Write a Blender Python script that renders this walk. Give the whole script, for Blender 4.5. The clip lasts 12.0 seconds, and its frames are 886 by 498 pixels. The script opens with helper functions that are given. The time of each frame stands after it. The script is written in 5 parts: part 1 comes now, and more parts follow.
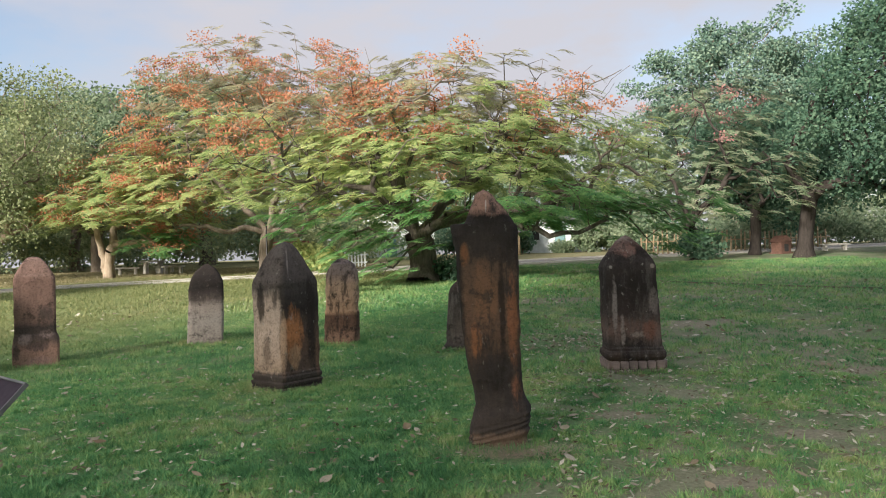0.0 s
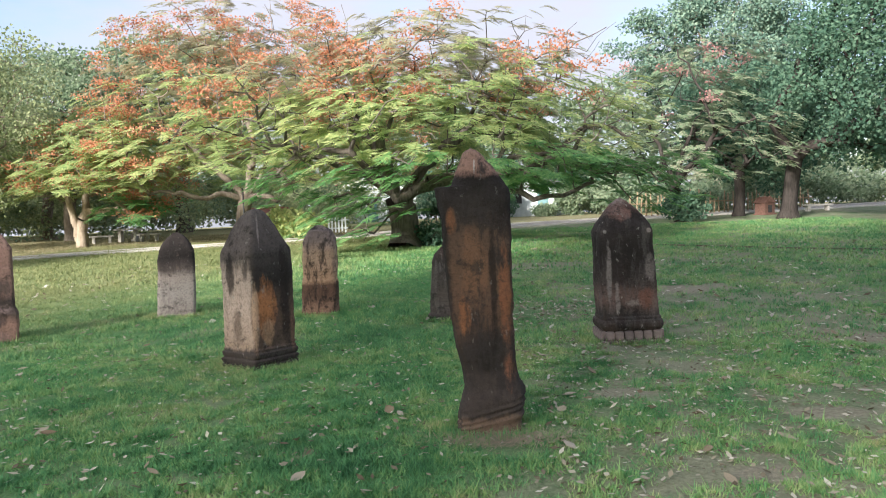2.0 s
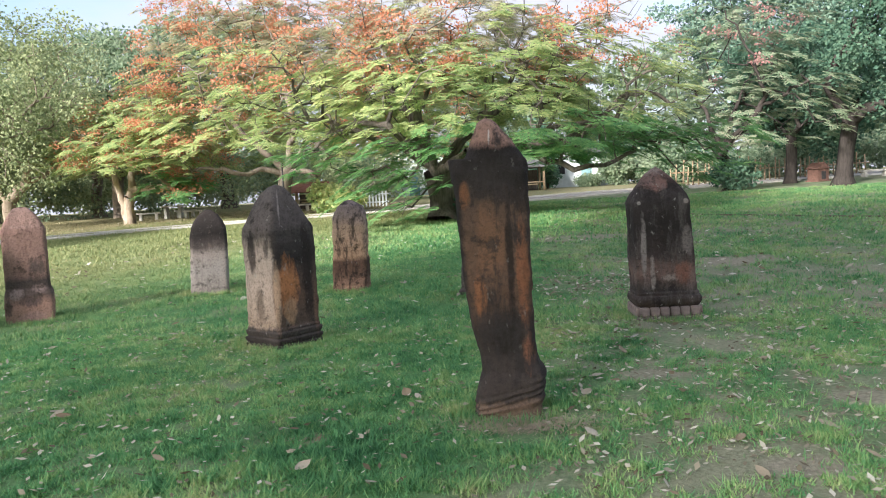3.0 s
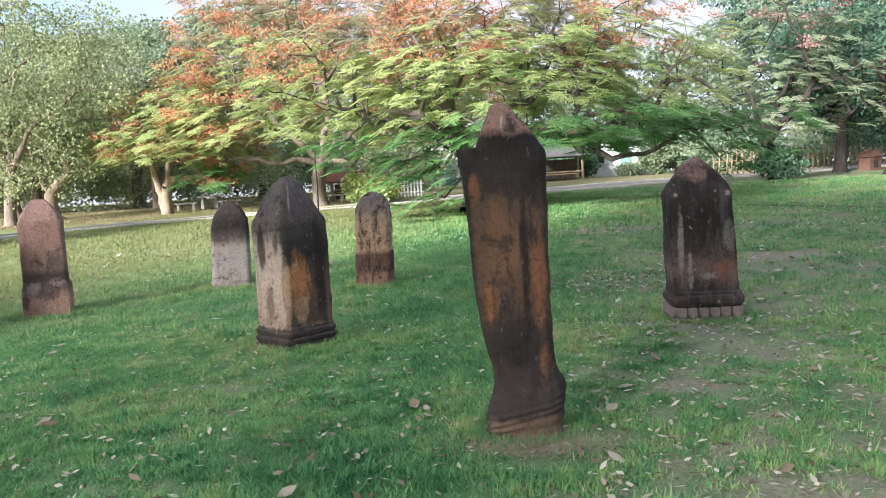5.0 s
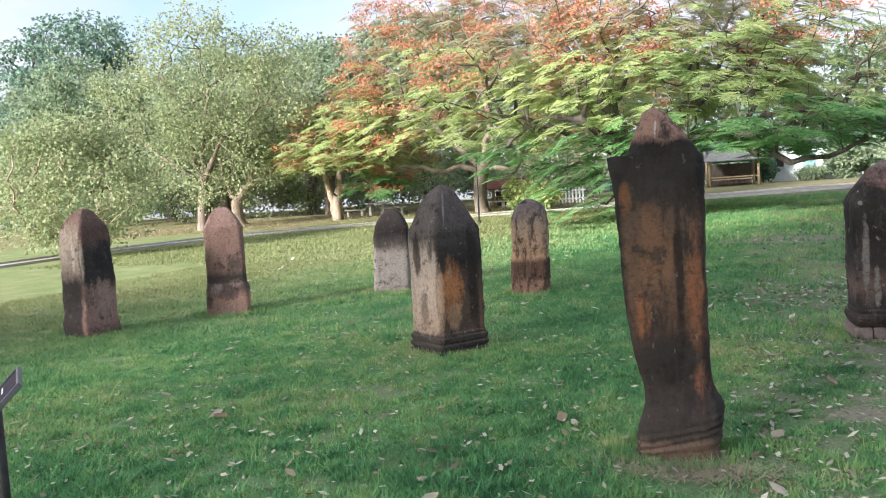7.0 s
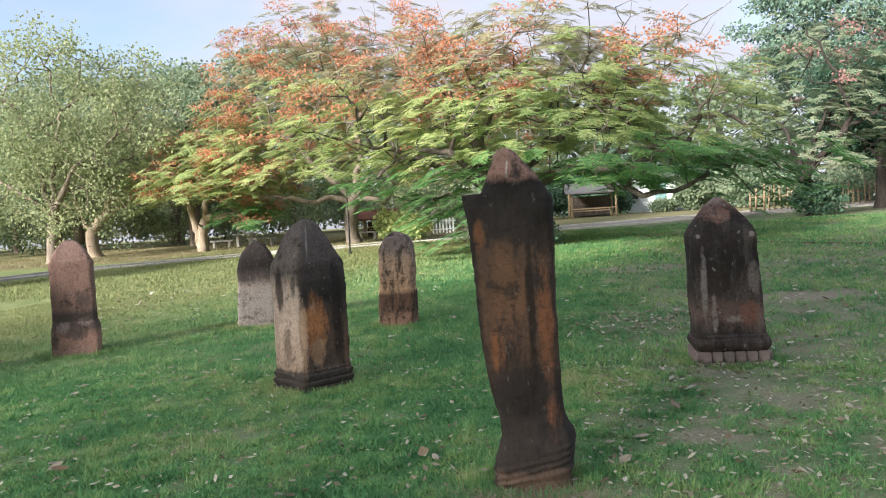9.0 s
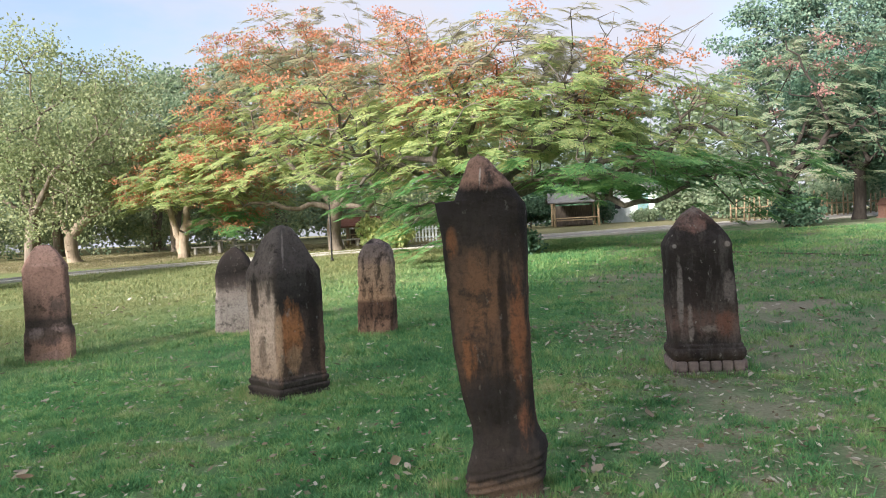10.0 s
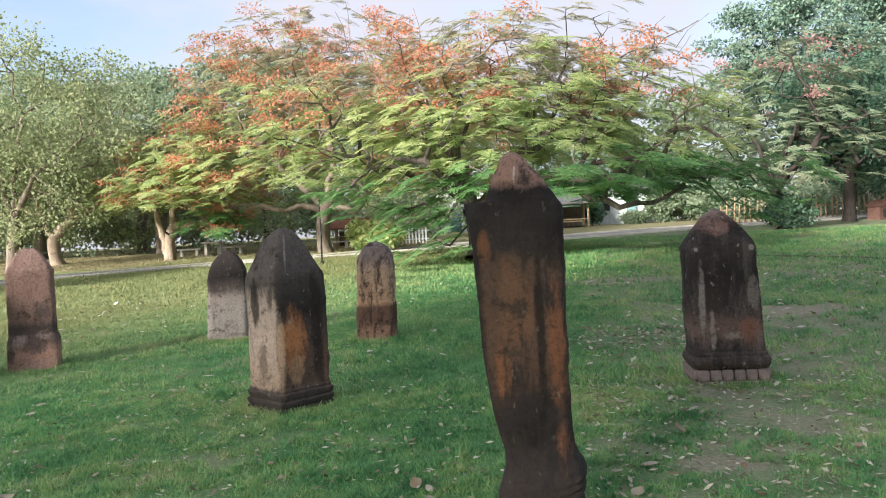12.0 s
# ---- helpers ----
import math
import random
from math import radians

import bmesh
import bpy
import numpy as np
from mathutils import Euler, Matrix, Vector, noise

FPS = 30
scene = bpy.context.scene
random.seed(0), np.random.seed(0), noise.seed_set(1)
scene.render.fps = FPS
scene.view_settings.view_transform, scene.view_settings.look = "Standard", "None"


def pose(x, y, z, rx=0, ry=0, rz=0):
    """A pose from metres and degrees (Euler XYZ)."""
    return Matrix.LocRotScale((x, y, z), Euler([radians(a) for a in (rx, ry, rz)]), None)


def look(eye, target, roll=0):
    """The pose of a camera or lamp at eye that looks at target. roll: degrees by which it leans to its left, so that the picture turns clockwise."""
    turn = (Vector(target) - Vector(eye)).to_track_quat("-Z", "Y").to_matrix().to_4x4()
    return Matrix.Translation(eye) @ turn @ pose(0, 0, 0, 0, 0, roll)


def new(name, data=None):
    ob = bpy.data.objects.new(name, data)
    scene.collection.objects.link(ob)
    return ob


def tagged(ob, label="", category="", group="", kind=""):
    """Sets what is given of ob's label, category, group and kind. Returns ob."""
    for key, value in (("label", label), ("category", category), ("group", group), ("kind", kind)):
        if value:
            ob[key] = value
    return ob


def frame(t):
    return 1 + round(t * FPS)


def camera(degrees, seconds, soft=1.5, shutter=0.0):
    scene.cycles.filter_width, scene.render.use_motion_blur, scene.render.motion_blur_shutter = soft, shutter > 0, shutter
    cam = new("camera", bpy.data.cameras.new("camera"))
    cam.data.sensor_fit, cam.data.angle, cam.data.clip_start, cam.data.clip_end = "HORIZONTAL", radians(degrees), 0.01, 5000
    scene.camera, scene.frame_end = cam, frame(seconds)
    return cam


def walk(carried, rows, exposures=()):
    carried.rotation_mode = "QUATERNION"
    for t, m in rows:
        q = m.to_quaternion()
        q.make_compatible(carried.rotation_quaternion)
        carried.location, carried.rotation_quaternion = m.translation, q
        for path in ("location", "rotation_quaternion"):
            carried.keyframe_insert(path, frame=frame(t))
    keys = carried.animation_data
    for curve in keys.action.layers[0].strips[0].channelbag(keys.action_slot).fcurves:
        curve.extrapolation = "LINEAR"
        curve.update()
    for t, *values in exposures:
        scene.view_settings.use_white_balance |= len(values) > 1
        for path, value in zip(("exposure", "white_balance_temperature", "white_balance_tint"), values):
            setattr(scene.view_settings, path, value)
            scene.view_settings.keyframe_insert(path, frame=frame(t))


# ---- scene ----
cam = camera(61.2, 12.0, 1.0)

PATH = [
    (0, (0.473, -0.351, 1.456), (0.266, 1.639, 1.47), -1.8),
    (0.5, (0.457, -0.171, 1.448), (0.246, 1.818, 1.431), -1.9),
    (1, (0.409, 0.064, 1.478), (0.213, 2.054, 1.445), -1.7),
    (1.5, (0.384, 0.16, 1.483), (0.235, 2.153, 1.439), -1.9),
    (2, (0.399, 0.229, 1.472), (0.237, 2.221, 1.389), -2.4),
    (2.5, (0.481, 0.376, 1.479), (0.264, 2.359, 1.331), -3.5),
    (3, (0.574, 0.514, 1.478), (0.29, 2.488, 1.327), -3.3),
    (4.8, (0.69, 0.955, 1.5), (0.313, 2.911, 1.321), -3.3),
    (5, (0.685, 1.025, 1.489), (0.298, 2.979, 1.316), -3.4),
    (5.5, (0.731, 1.054, 1.495), (0.316, 3.004, 1.332), -3.1),
    (6, (0.747, 1.079, 1.502), (0.135, 2.977, 1.352), -3.1),
    (6.5, (0.75, 1.083, 1.499), (-0.002, 2.93, 1.358), -3.4),
    (6.7, (0.752, 1.084, 1.498), (-0.047, 2.912, 1.36), -3.6),
    (8.3, (0.811, 1.112, 1.546), (0.179, 3.009, 1.478), -3.9),
    (8.5, (0.823, 1.118, 1.548), (0.244, 3.032, 1.49), -3.8),
    (9, (0.843, 1.112, 1.536), (0.369, 3.054, 1.464), -3.6),
    (9.5, (0.861, 1.107, 1.544), (0.425, 3.058, 1.483), -3.3),
    (10, (0.899, 1.147, 1.527), (0.468, 3.099, 1.474), -3.1),
    (10.5, (0.904, 1.178, 1.531), (0.478, 3.131, 1.453), -2.9),
    (11, (0.829, 1.266, 1.519), (0.4, 3.216, 1.413), -2.8),
    (11.5, (0.687, 1.395, 1.532), (0.275, 3.351, 1.464), -2.8),
    (12, (0.6, 1.452, 1.547), (0.206, 3.412, 1.497), -3.1),
]
EXPOSURE = [(0, 0.84, 6250, 10), (1.0, 1.02, 6150, 10), (2.5, 1.32, 5800, 11), (5.5, 1.49, 5750, 12), (6.7, 1.49, 5750, 12), (9.5, 1.18, 5950, 11), (12, 1.22, 5950, 11)]
walk(cam, [(t, look(eye, target, roll)) for t, eye, target, roll in PATH], EXPOSURE)

# ---- light ----
SUN = Vector((-0.42, -0.85, 0.36)).normalized()      # from the ground towards the sun
world = bpy.data.worlds.new("sky")
scene.world = world
world.use_nodes = True
wn, wl = world.node_tree.nodes, world.node_tree.links
wn.clear()
sky = wn.new("ShaderNodeTexSky")
sky.sky_type = "NISHITA"
sky.sun_disc = False
sky.sun_elevation = math.asin(SUN.z)
sky.sun_rotation = math.atan2(SUN.x, SUN.y)
sky.air_density, sky.dust_density, sky.ozone_density = 1.0, 2.2, 1.0
wco = wn.new("ShaderNodeTexCoord")
wmap = wn.new("ShaderNodeMapping")
wmap.inputs["Scale"].default_value = (1.0, 1.0, 2.4)
wmap.inputs["Location"].default_value = (0.25, 0.1, 0.35)
wnoise = wn.new("ShaderNodeTexNoise")
wnoise.inputs["Scale"].default_value = 2.1
wnoise.inputs["Detail"].default_value = 6.0
wnoise.inputs["Roughness"].default_value = 0.55
wramp = wn.new("ShaderNodeValToRGB")
wramp.color_ramp.elements[0].position, wramp.color_ramp.elements[1].position = 0.37, 0.56
wramp.color_ramp.elements[0].color = (0.3, 0.3, 0.3, 1)
wmix = wn.new("ShaderNodeMix")
wmix.data_type = "RGBA"
wmix.inputs["B"].default_value = (3.0, 2.9, 3.05, 1)
wbg = wn.new("ShaderNodeBackground")
wbg.inputs["Strength"].default_value = 0.125
wout = wn.new("ShaderNodeOutputWorld")
wl.new(wco.outputs["Generated"], wmap.inputs["Vector"])
wl.new(wmap.outputs["Vector"], wnoise.inputs["Vector"])
wl.new(wnoise.outputs["Fac"], wramp.inputs["Fac"])
wl.new(wramp.outputs["Color"], wmix.inputs["Factor"])
wl.new(sky.outputs["Color"], wmix.inputs["A"])
wl.new(wmix.outputs["Result"], wbg.inputs["Color"])
wl.new(wbg.outputs["Background"], wout.inputs["Surface"])
sun_data = bpy.data.lights.new("sun", "SUN")
sun_data.energy, sun_data.angle, sun_data.color = 5.2, radians(8), (1.0, 0.9, 0.78)
sun = new("sun", sun_data)
sun.matrix_world = look(SUN * 100, (0, 0, 0))


# ---- materials ----
class Nodes:
    """A small builder of node materials."""

    def __init__(self, name):
        self.m = bpy.data.materials.new(name)
        self.m.use_nodes = True
        self.t = self.m.node_tree
        self.t.nodes.clear()
        self.out = self.t.nodes.new("ShaderNodeOutputMaterial")
        self.co = self.t.nodes.new("ShaderNodeTexCoord").outputs["Object"]

    def link(self, a, b):
        self.t.links.new(a, b)

    def put(self, socket, value):
        if isinstance(value, bpy.types.NodeSocket):
            self.link(value, socket)
        elif isinstance(value, (tuple, list)) and len(value) == 3 and socket.type == "RGBA":
            socket.default_value = (*value, 1)
        else:
            socket.default_value = value

    def mapping(self, scale, src=None):
        n = self.t.nodes.new("ShaderNodeMapping")
        self.link(src or self.co, n.inputs["Vector"])
        n.inputs["Scale"].default_value = scale
        return n.outputs["Vector"]

    def noise(self, scale, detail=4.0, rough=0.55, vector=None, offset=0.0):
        n = self.t.nodes.new("ShaderNodeTexNoise")
        n.noise_dimensions = "4D"
        n.inputs["W"].default_value = offset
        n.inputs["Scale"].default_value = scale
        n.inputs["Detail"].default_value = detail
        n.inputs["Roughness"].default_value = rough
        self.link(vector or self.co, n.inputs["Vector"])
        return n.outputs["Fac"]

    def ramp(self, fac, stops):
        n = self.t.nodes.new("ShaderNodeValToRGB")
        e = n.color_ramp.elements
        while len(e) < len(stops):
            e.new(0.5)
        for k, (p, c) in enumerate(stops):
            e[k].position = p
            e[k].color = (*c, 1) if isinstance(c, tuple) else (c, c, c, 1)
        self.put(n.inputs["Fac"], fac)
        return n.outputs["Color"]

    def mix(self, fac, a, b, blend="MIX"):
        n = self.t.nodes.new("ShaderNodeMix")
        n.data_type, n.blend_type = "RGBA", blend
        self.put(n.inputs["Factor"], fac)
        self.put(n.inputs["A"], a)
        self.put(n.inputs["B"], b)
        return n.outputs["Result"]

    def math(self, op, a, b=0.0, c=0.0, clamp=False):
        n = self.t.nodes.new("ShaderNodeMath")
        n.operation, n.use_clamp = op, clamp
        self.put(n.inputs[0], a)
        self.put(n.inputs[1], b)
        self.put(n.inputs[2], c)
        return n.outputs[0]

    def axes(self, src=None):
        n = self.t.nodes.new("ShaderNodeSeparateXYZ")
        self.link(src or self.co, n.inputs[0])
        return n.outputs

    def island(self):
        return self.t.nodes.new("ShaderNodeNewGeometry").outputs["Random Per Island"]

    def each(self):
        return self.t.nodes.new("ShaderNodeObjectInfo").outputs["Random"]

    def surface(self, colour, rough=0.9, bump=None, strength=0.3, distance=0.01, spec=0.3, metal=0.0):
        n = self.t.nodes.new("ShaderNodeBsdfPrincipled")
        self.put(n.inputs["Base Color"], colour)
        self.put(n.inputs["Roughness"], rough)
        self.put(n.inputs["Metallic"], metal)
        n.inputs["Specular IOR Level"].default_value = spec
        if bump is not None:
            b = self.t.nodes.new("ShaderNodeBump")
            b.inputs["Strength"].default_value, b.inputs["Distance"].default_value = strength, distance
            self.link(bump, b.inputs["Height"])
            self.link(b.outputs["Normal"], n.inputs["Normal"])
        self.link(n.outputs["BSDF"], self.out.inputs["Surface"])
        return self.m

    def leafy(self, colour, glow=0.35, rough=0.6):
        """A thin leaf, through which part of the light passes."""
        a = self.t.nodes.new("ShaderNodeBsdfPrincipled")
        b = self.t.nodes.new("ShaderNodeBsdfTranslucent")
        s = self.t.nodes.new("ShaderNodeMixShader")
        self.put(a.inputs["Base Color"], colour)
        self.put(b.inputs["Color"], colour)
        a.inputs["Roughness"].default_value = rough
        a.inputs["Specular IOR Level"].default_value = 0.12
        s.inputs[0].default_value = glow
        self.link(a.outputs[0], s.inputs[1])
        self.link(b.outputs[0], s.inputs[2])
        self.link(s.outputs[0], self.out.inputs["Surface"])
        return self.m


def foliage(name, dark, mid, light, scale=0.35, glow=0.35):
    n = Nodes(name)
    patch = n.noise(scale, 3.0)
    fine = n.math("MULTIPLY_ADD", n.island(), 0.5, n.math("MULTIPLY", patch, 0.75))
    return n.leafy(n.ramp(fine, [(0.22, dark), (0.55, mid), (0.88, light)]), glow)


def bark(name, a, b, scale=3.0):
    n = Nodes(name)
    streak = n.noise(scale, 6.0, 0.6, n.mapping((4, 4, 0.8)))
    patch = n.noise(0.9, 4.0)
    c = n.mix(n.ramp(streak, [(0.35, 0.0), (0.68, 1.0)]), a, b)
    c = n.mix(n.ramp(patch, [(0.45, 0.0), (0.75, 0.6)]), c, tuple(v * 0.55 for v in a))
    return n.surface(c, 0.95, streak, 0.6, 0.03, 0.15)


def stained_stone(name, stops, height, seed, streak_colour, streaks=0.55, wobble=0.22, pale=0.25, side=None, patch=None, wear=0.45, blots=(), facing=0.0, gain=1.5):
    """Old sandstone: bands of stain by height, broken up by noise, with run-off streaks, pale lichen and pits.
    side: a second set of stops for the faces whose x is low, with the x where they part; patch: rust-coloured wash.
    blots: single stains, and one painted edge highlight (across, up, half width, half height, colour, strength), across
    measured along the direction facing."""
    n = Nodes(name)
    ax = n.axes()
    big = n.noise(3.2, 8.0, 0.68, None, seed)
    tall = n.noise(2.4, 9.0, 0.7, n.mapping((4.2, 4.2, 0.95)), seed + 3)
    fine = n.noise(38.0, 6.0, 0.75, None, seed + 5)
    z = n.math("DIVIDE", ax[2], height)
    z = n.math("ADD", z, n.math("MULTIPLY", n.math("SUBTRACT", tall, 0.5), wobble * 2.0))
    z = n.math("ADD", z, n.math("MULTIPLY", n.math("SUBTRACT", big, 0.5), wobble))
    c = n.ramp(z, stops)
    if patch:
        c = n.mix(n.ramp(n.noise(1.7, 4.0, 0.6, n.mapping((3.4, 3.4, 0.8)), seed + 9), [(0.5, 0.0), (0.64, 0.85)]), c, patch)
    if side:
        edge, low = side
        f = n.math("ADD", n.math("SUBTRACT", edge, ax[0]), n.math("MULTIPLY", n.math("SUBTRACT", big, 0.5), 0.16))
        c = n.mix(n.math("MULTIPLY", f, 25.0, 0, True), c, n.ramp(z, low))
    across = n.math("ADD", n.math("MULTIPLY", ax[0], math.cos(radians(facing))), n.math("MULTIPLY", ax[1], math.sin(radians(facing))))
    ragged = n.noise(7.0, 9.0, 0.75, n.mapping((1.6, 1.6, 0.7)), seed + 17)
    for u0, z0, ru, rz, colour, strength in blots:
        u = n.math("DIVIDE", n.math("SUBTRACT", across, u0), ru)
        v = n.math("DIVIDE", n.math("SUBTRACT", ax[2], z0), rz)
        q = n.math("ADD", n.math("MULTIPLY", u, u), n.math("MULTIPLY", v, v))
        q = n.math("ADD", q, n.math("MULTIPLY", n.math("SUBTRACT", ragged, 0.5), 3.5))
        c = n.mix(n.ramp(q, [(0.25, strength * 0.9), (1.15, 0.0)]), c, colour)
    c = n.mix(1.0, c, (gain, gain * 0.97, gain * 0.95), "MULTIPLY")
    c = n.mix(n.ramp(tall, [(0.5, 0.0), (0.6, streaks)]), c, streak_colour)
    blotch = n.noise(6.5, 9.0, 0.72, None, seed + 11)
    c = n.mix(n.ramp(blotch, [(0.53, 0.0), (0.62, 0.75)]), c, streak_colour if sum(streak_colour) < 0.3 else (0.03, 0.026, 0.025))
    worn = n.noise(8.0, 9.0, 0.75, None, seed + 13)
    c = n.mix(n.ramp(worn, [(0.56, 0.0), (0.66, wear)]), c, (0.2, 0.155, 0.125))
    spots = n.noise(17.0, 6.0, 0.6, n.mapping((1, 1, 0.6)), seed + 7)
    c = n.mix(n.ramp(spots, [(0.62, 0.0), (0.68, pale)]), c, (0.42, 0.39, 0.35))
    c = n.mix(n.ramp(fine, [(0.34, 0.5), (0.52, 0.0)]), c, (0.025, 0.022, 0.02))
    h = n.math("ADD", n.math("MULTIPLY", fine, 0.6), n.math("ADD", n.noise(10.0, 8.0, 0.7, None, seed + 2), n.math("MULTIPLY", blotch, 0.5)))
    return n.surface(c, 0.95, h, 0.9, 0.02, 0.12)


def plain(name, a, b, scale=6.0, rough=0.85, spec=0.3, strength=0.25):
    n = Nodes(name)
    f = n.noise(scale, 6.0, 0.62)
    stain = n.noise(scale * 0.2, 3.0)
    c = n.mix(n.ramp(f, [(0.35, 0.0), (0.7, 1.0)]), a, b)
    c = n.mix(n.ramp(stain, [(0.5, 0.0), (0.75, 0.4)]), c, tuple(v * 0.6 for v in a))
    return n.surface(c, rough, f, strength, 0.006, spec)


BARE = [(1.28, 6.27, 0.34, 0.22), (0.3, 5.2, 0.42, 0.28), (3.5, 13.4, 1.2, 0.7), (1.05, 18.4, 1.7, 0.9), (2.6, 5.6, 0.35, 0.2), (1.8, 4.4, 0.3, 0.18), (-1.0, 4.9, 0.2, 0.14), (4.3, 8.6, 0.5, 0.3)]      # worn spots: x, y, half lengths


def ground_material():
    n = Nodes("lawn_soil")
    ax = n.axes()
    big = n.noise(0.16, 4.0, 0.6)
    mid = n.noise(1.1, 6.0, 0.65)
    fine = n.noise(28.0, 6.0, 0.75)
    soil = n.ramp(fine, [(0.3, (0.17, 0.15, 0.11)), (0.7, (0.4, 0.35, 0.27))])
    green = n.ramp(n.math("ADD", n.math("MULTIPLY", fine, 0.55), n.math("MULTIPLY", mid, 0.45)),
                   [(0.34, (0.05, 0.12, 0.045)), (0.52, (0.1, 0.22, 0.075)), (0.7, (0.21, 0.29, 0.11))])
    # the lawn wears thin towards the path on the east side and across the road
    east = n.math("MULTIPLY", n.math("SUBTRACT", ax[0], 0.0), 0.2, 0, True)
    far = n.math("ADD", n.math("MULTIPLY", ax[0], -0.466), n.math("MULTIPLY", ax[1], 0.885))
    far = n.math("MULTIPLY", n.math("SUBTRACT", far, 37.5), 0.35, 0, True)
    bare = n.math("ADD", n.math("MULTIPLY", mid, 0.8), n.math("MULTIPLY", big, 0.35))
    bare = n.math("ADD", bare, n.math("MULTIPLY", n.math("MINIMUM", east, 0.3), 0.6))
    bare = n.math("ADD", bare, n.math("MULTIPLY", far, 0.1))
    c = n.mix(n.ramp(bare, [(0.58, 0.0), (0.78, 0.72)]), green, soil)
    # pale dry tint in the west, with that field's sunlight put into the colour
    west = n.math("MULTIPLY", n.math("SUBTRACT", n.math("ADD", n.math("MULTIPLY", ax[0], -1.0), n.math("MULTIPLY", ax[1], 0.25)), 7.0), 0.16, 0, True)
    c = n.mix(n.math("MULTIPLY", west, 0.7), c, n.ramp(n.math("ADD", n.math("MULTIPLY", fine, 0.5), n.math("MULTIPLY", mid, 0.5)), [(0.35, (0.14, 0.175, 0.065)), (0.65, (0.34, 0.32, 0.155))]))
    for x0, y0, rx, ry in BARE:
        u = n.math("DIVIDE", n.math("SUBTRACT", ax[0], x0), rx)
        v = n.math("DIVIDE", n.math("SUBTRACT", ax[1], y0), ry)
        q = n.math("ADD", n.math("MULTIPLY", u, u), n.math("MULTIPLY", v, v))
        q = n.math("ADD", q, n.math("MULTIPLY", n.math("SUBTRACT", n.noise(3.5), 0.5), 1.6))
        c = n.mix(n.ramp(q, [(0.3, 0.7), (1.2, 0.0)]), c, soil)
    c = n.mix(n.math("MULTIPLY", far, 0.75), c, n.ramp(fine, [(0.3, (0.12, 0.12, 0.05)), (0.7, (0.3, 0.26, 0.14))]))
    return n.surface(c, 0.97, fine, 0.8, 0.03, 0.1)


def grass_material():
    n = Nodes("grass_blade")
    ax = n.axes()
    patch = n.math("ADD", n.math("MULTIPLY", n.noise(0.55, 4.0, 0.6), 0.5), n.math("MULTIPLY", n.noise(4.5, 4.0, 0.65), 0.5))
    patch = n.math("MULTIPLY_ADD", patch, 3.2, -1.08)
    f = n.math("MULTIPLY_ADD", n.island(), 0.32, n.math("MULTIPLY", patch, 0.72))
    c = n.ramp(f, [(0.12, (0.055, 0.16, 0.07)), (0.4, (0.135, 0.325, 0.13)), (0.66, (0.29, 0.45, 0.165)), (0.95, (0.56, 0.52, 0.28))])
    # same west tint on the blades: drier, and yellowed to look sunlit
    west = n.math("MULTIPLY", n.math("SUBTRACT", n.math("ADD", n.math("MULTIPLY", ax[0], -1.0), n.math("MULTIPLY", ax[1], 0.25)), 7.0), 0.16, 0, True)
    c = n.mix(n.math("MULTIPLY", west, 0.85), c, n.ramp(n.island(), [(0.0, (0.15, 0.18, 0.07)), (1.0, (0.36, 0.335, 0.165))]))
    return n.leafy(c, 0.3)


M_GROUND = ground_material()
M_GRASS = grass_material()
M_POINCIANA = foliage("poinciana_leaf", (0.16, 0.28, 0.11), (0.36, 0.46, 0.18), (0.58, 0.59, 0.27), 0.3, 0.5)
# leaves low in the crown: a deeper, cooler green
M_POINCIANA_LOW = foliage("poinciana_low_leaf", (0.07, 0.2, 0.08), (0.16, 0.34, 0.13), (0.29, 0.46, 0.17), 0.8, 0.5)
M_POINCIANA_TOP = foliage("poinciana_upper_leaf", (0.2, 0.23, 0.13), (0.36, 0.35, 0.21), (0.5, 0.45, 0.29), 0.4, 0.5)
M_POINCIANA_COOL = foliage("poinciana_leaf_dull", (0.14, 0.25, 0.14), (0.27, 0.37, 0.22), (0.44, 0.43, 0.31), 0.25, 0.5)
M_DRY_GRASS = foliage("dry_grass", (0.14, 0.14, 0.07), (0.27, 0.245, 0.135), (0.42, 0.375, 0.23), 0.8, 0.25)
M_BLOSSOM = foliage("poinciana_blossom", (0.44, 0.15, 0.08), (0.6, 0.25, 0.14), (0.64, 0.36, 0.23), 1.5, 0.45)
M_BLOSSOM_PINK = foliage("faded_blossom", (0.34, 0.15, 0.14), (0.46, 0.24, 0.22), (0.5, 0.33, 0.29), 1.5, 0.4)
M_LEAF_DARK = foliage("dark_leaf", (0.05, 0.105, 0.075), (0.1, 0.19, 0.125), (0.18, 0.28, 0.18), 0.4, 0.45)
# far-tree green, lifted pale so the colour carries distance haze
M_LEAF_MID = foliage("hazy_mid_leaf", (0.12, 0.185, 0.11), (0.24, 0.32, 0.2), (0.38, 0.44, 0.29), 0.3, 0.55)
M_LEAF_OLIVE = foliage("olive_leaf", (0.16, 0.21, 0.1), (0.3, 0.355, 0.185), (0.43, 0.465, 0.265), 0.35, 0.5)
# blue-green of far trees, with some distance haze mixed into the colour
M_LEAF_BLUE = foliage("hazy_bluish_leaf", (0.065, 0.13, 0.1), (0.15, 0.24, 0.18), (0.27, 0.36, 0.26), 0.3, 0.3)
M_BARK_FLAME = bark("flame_tree_bark", (0.1, 0.088, 0.075), (0.22, 0.19, 0.155))
M_BARK_GREY = bark("grey_bark", (0.16, 0.13, 0.105), (0.3, 0.255, 0.2))
M_BARK_DARK = bark("dark_bark", (0.075, 0.063, 0.052), (0.16, 0.135, 0.11))
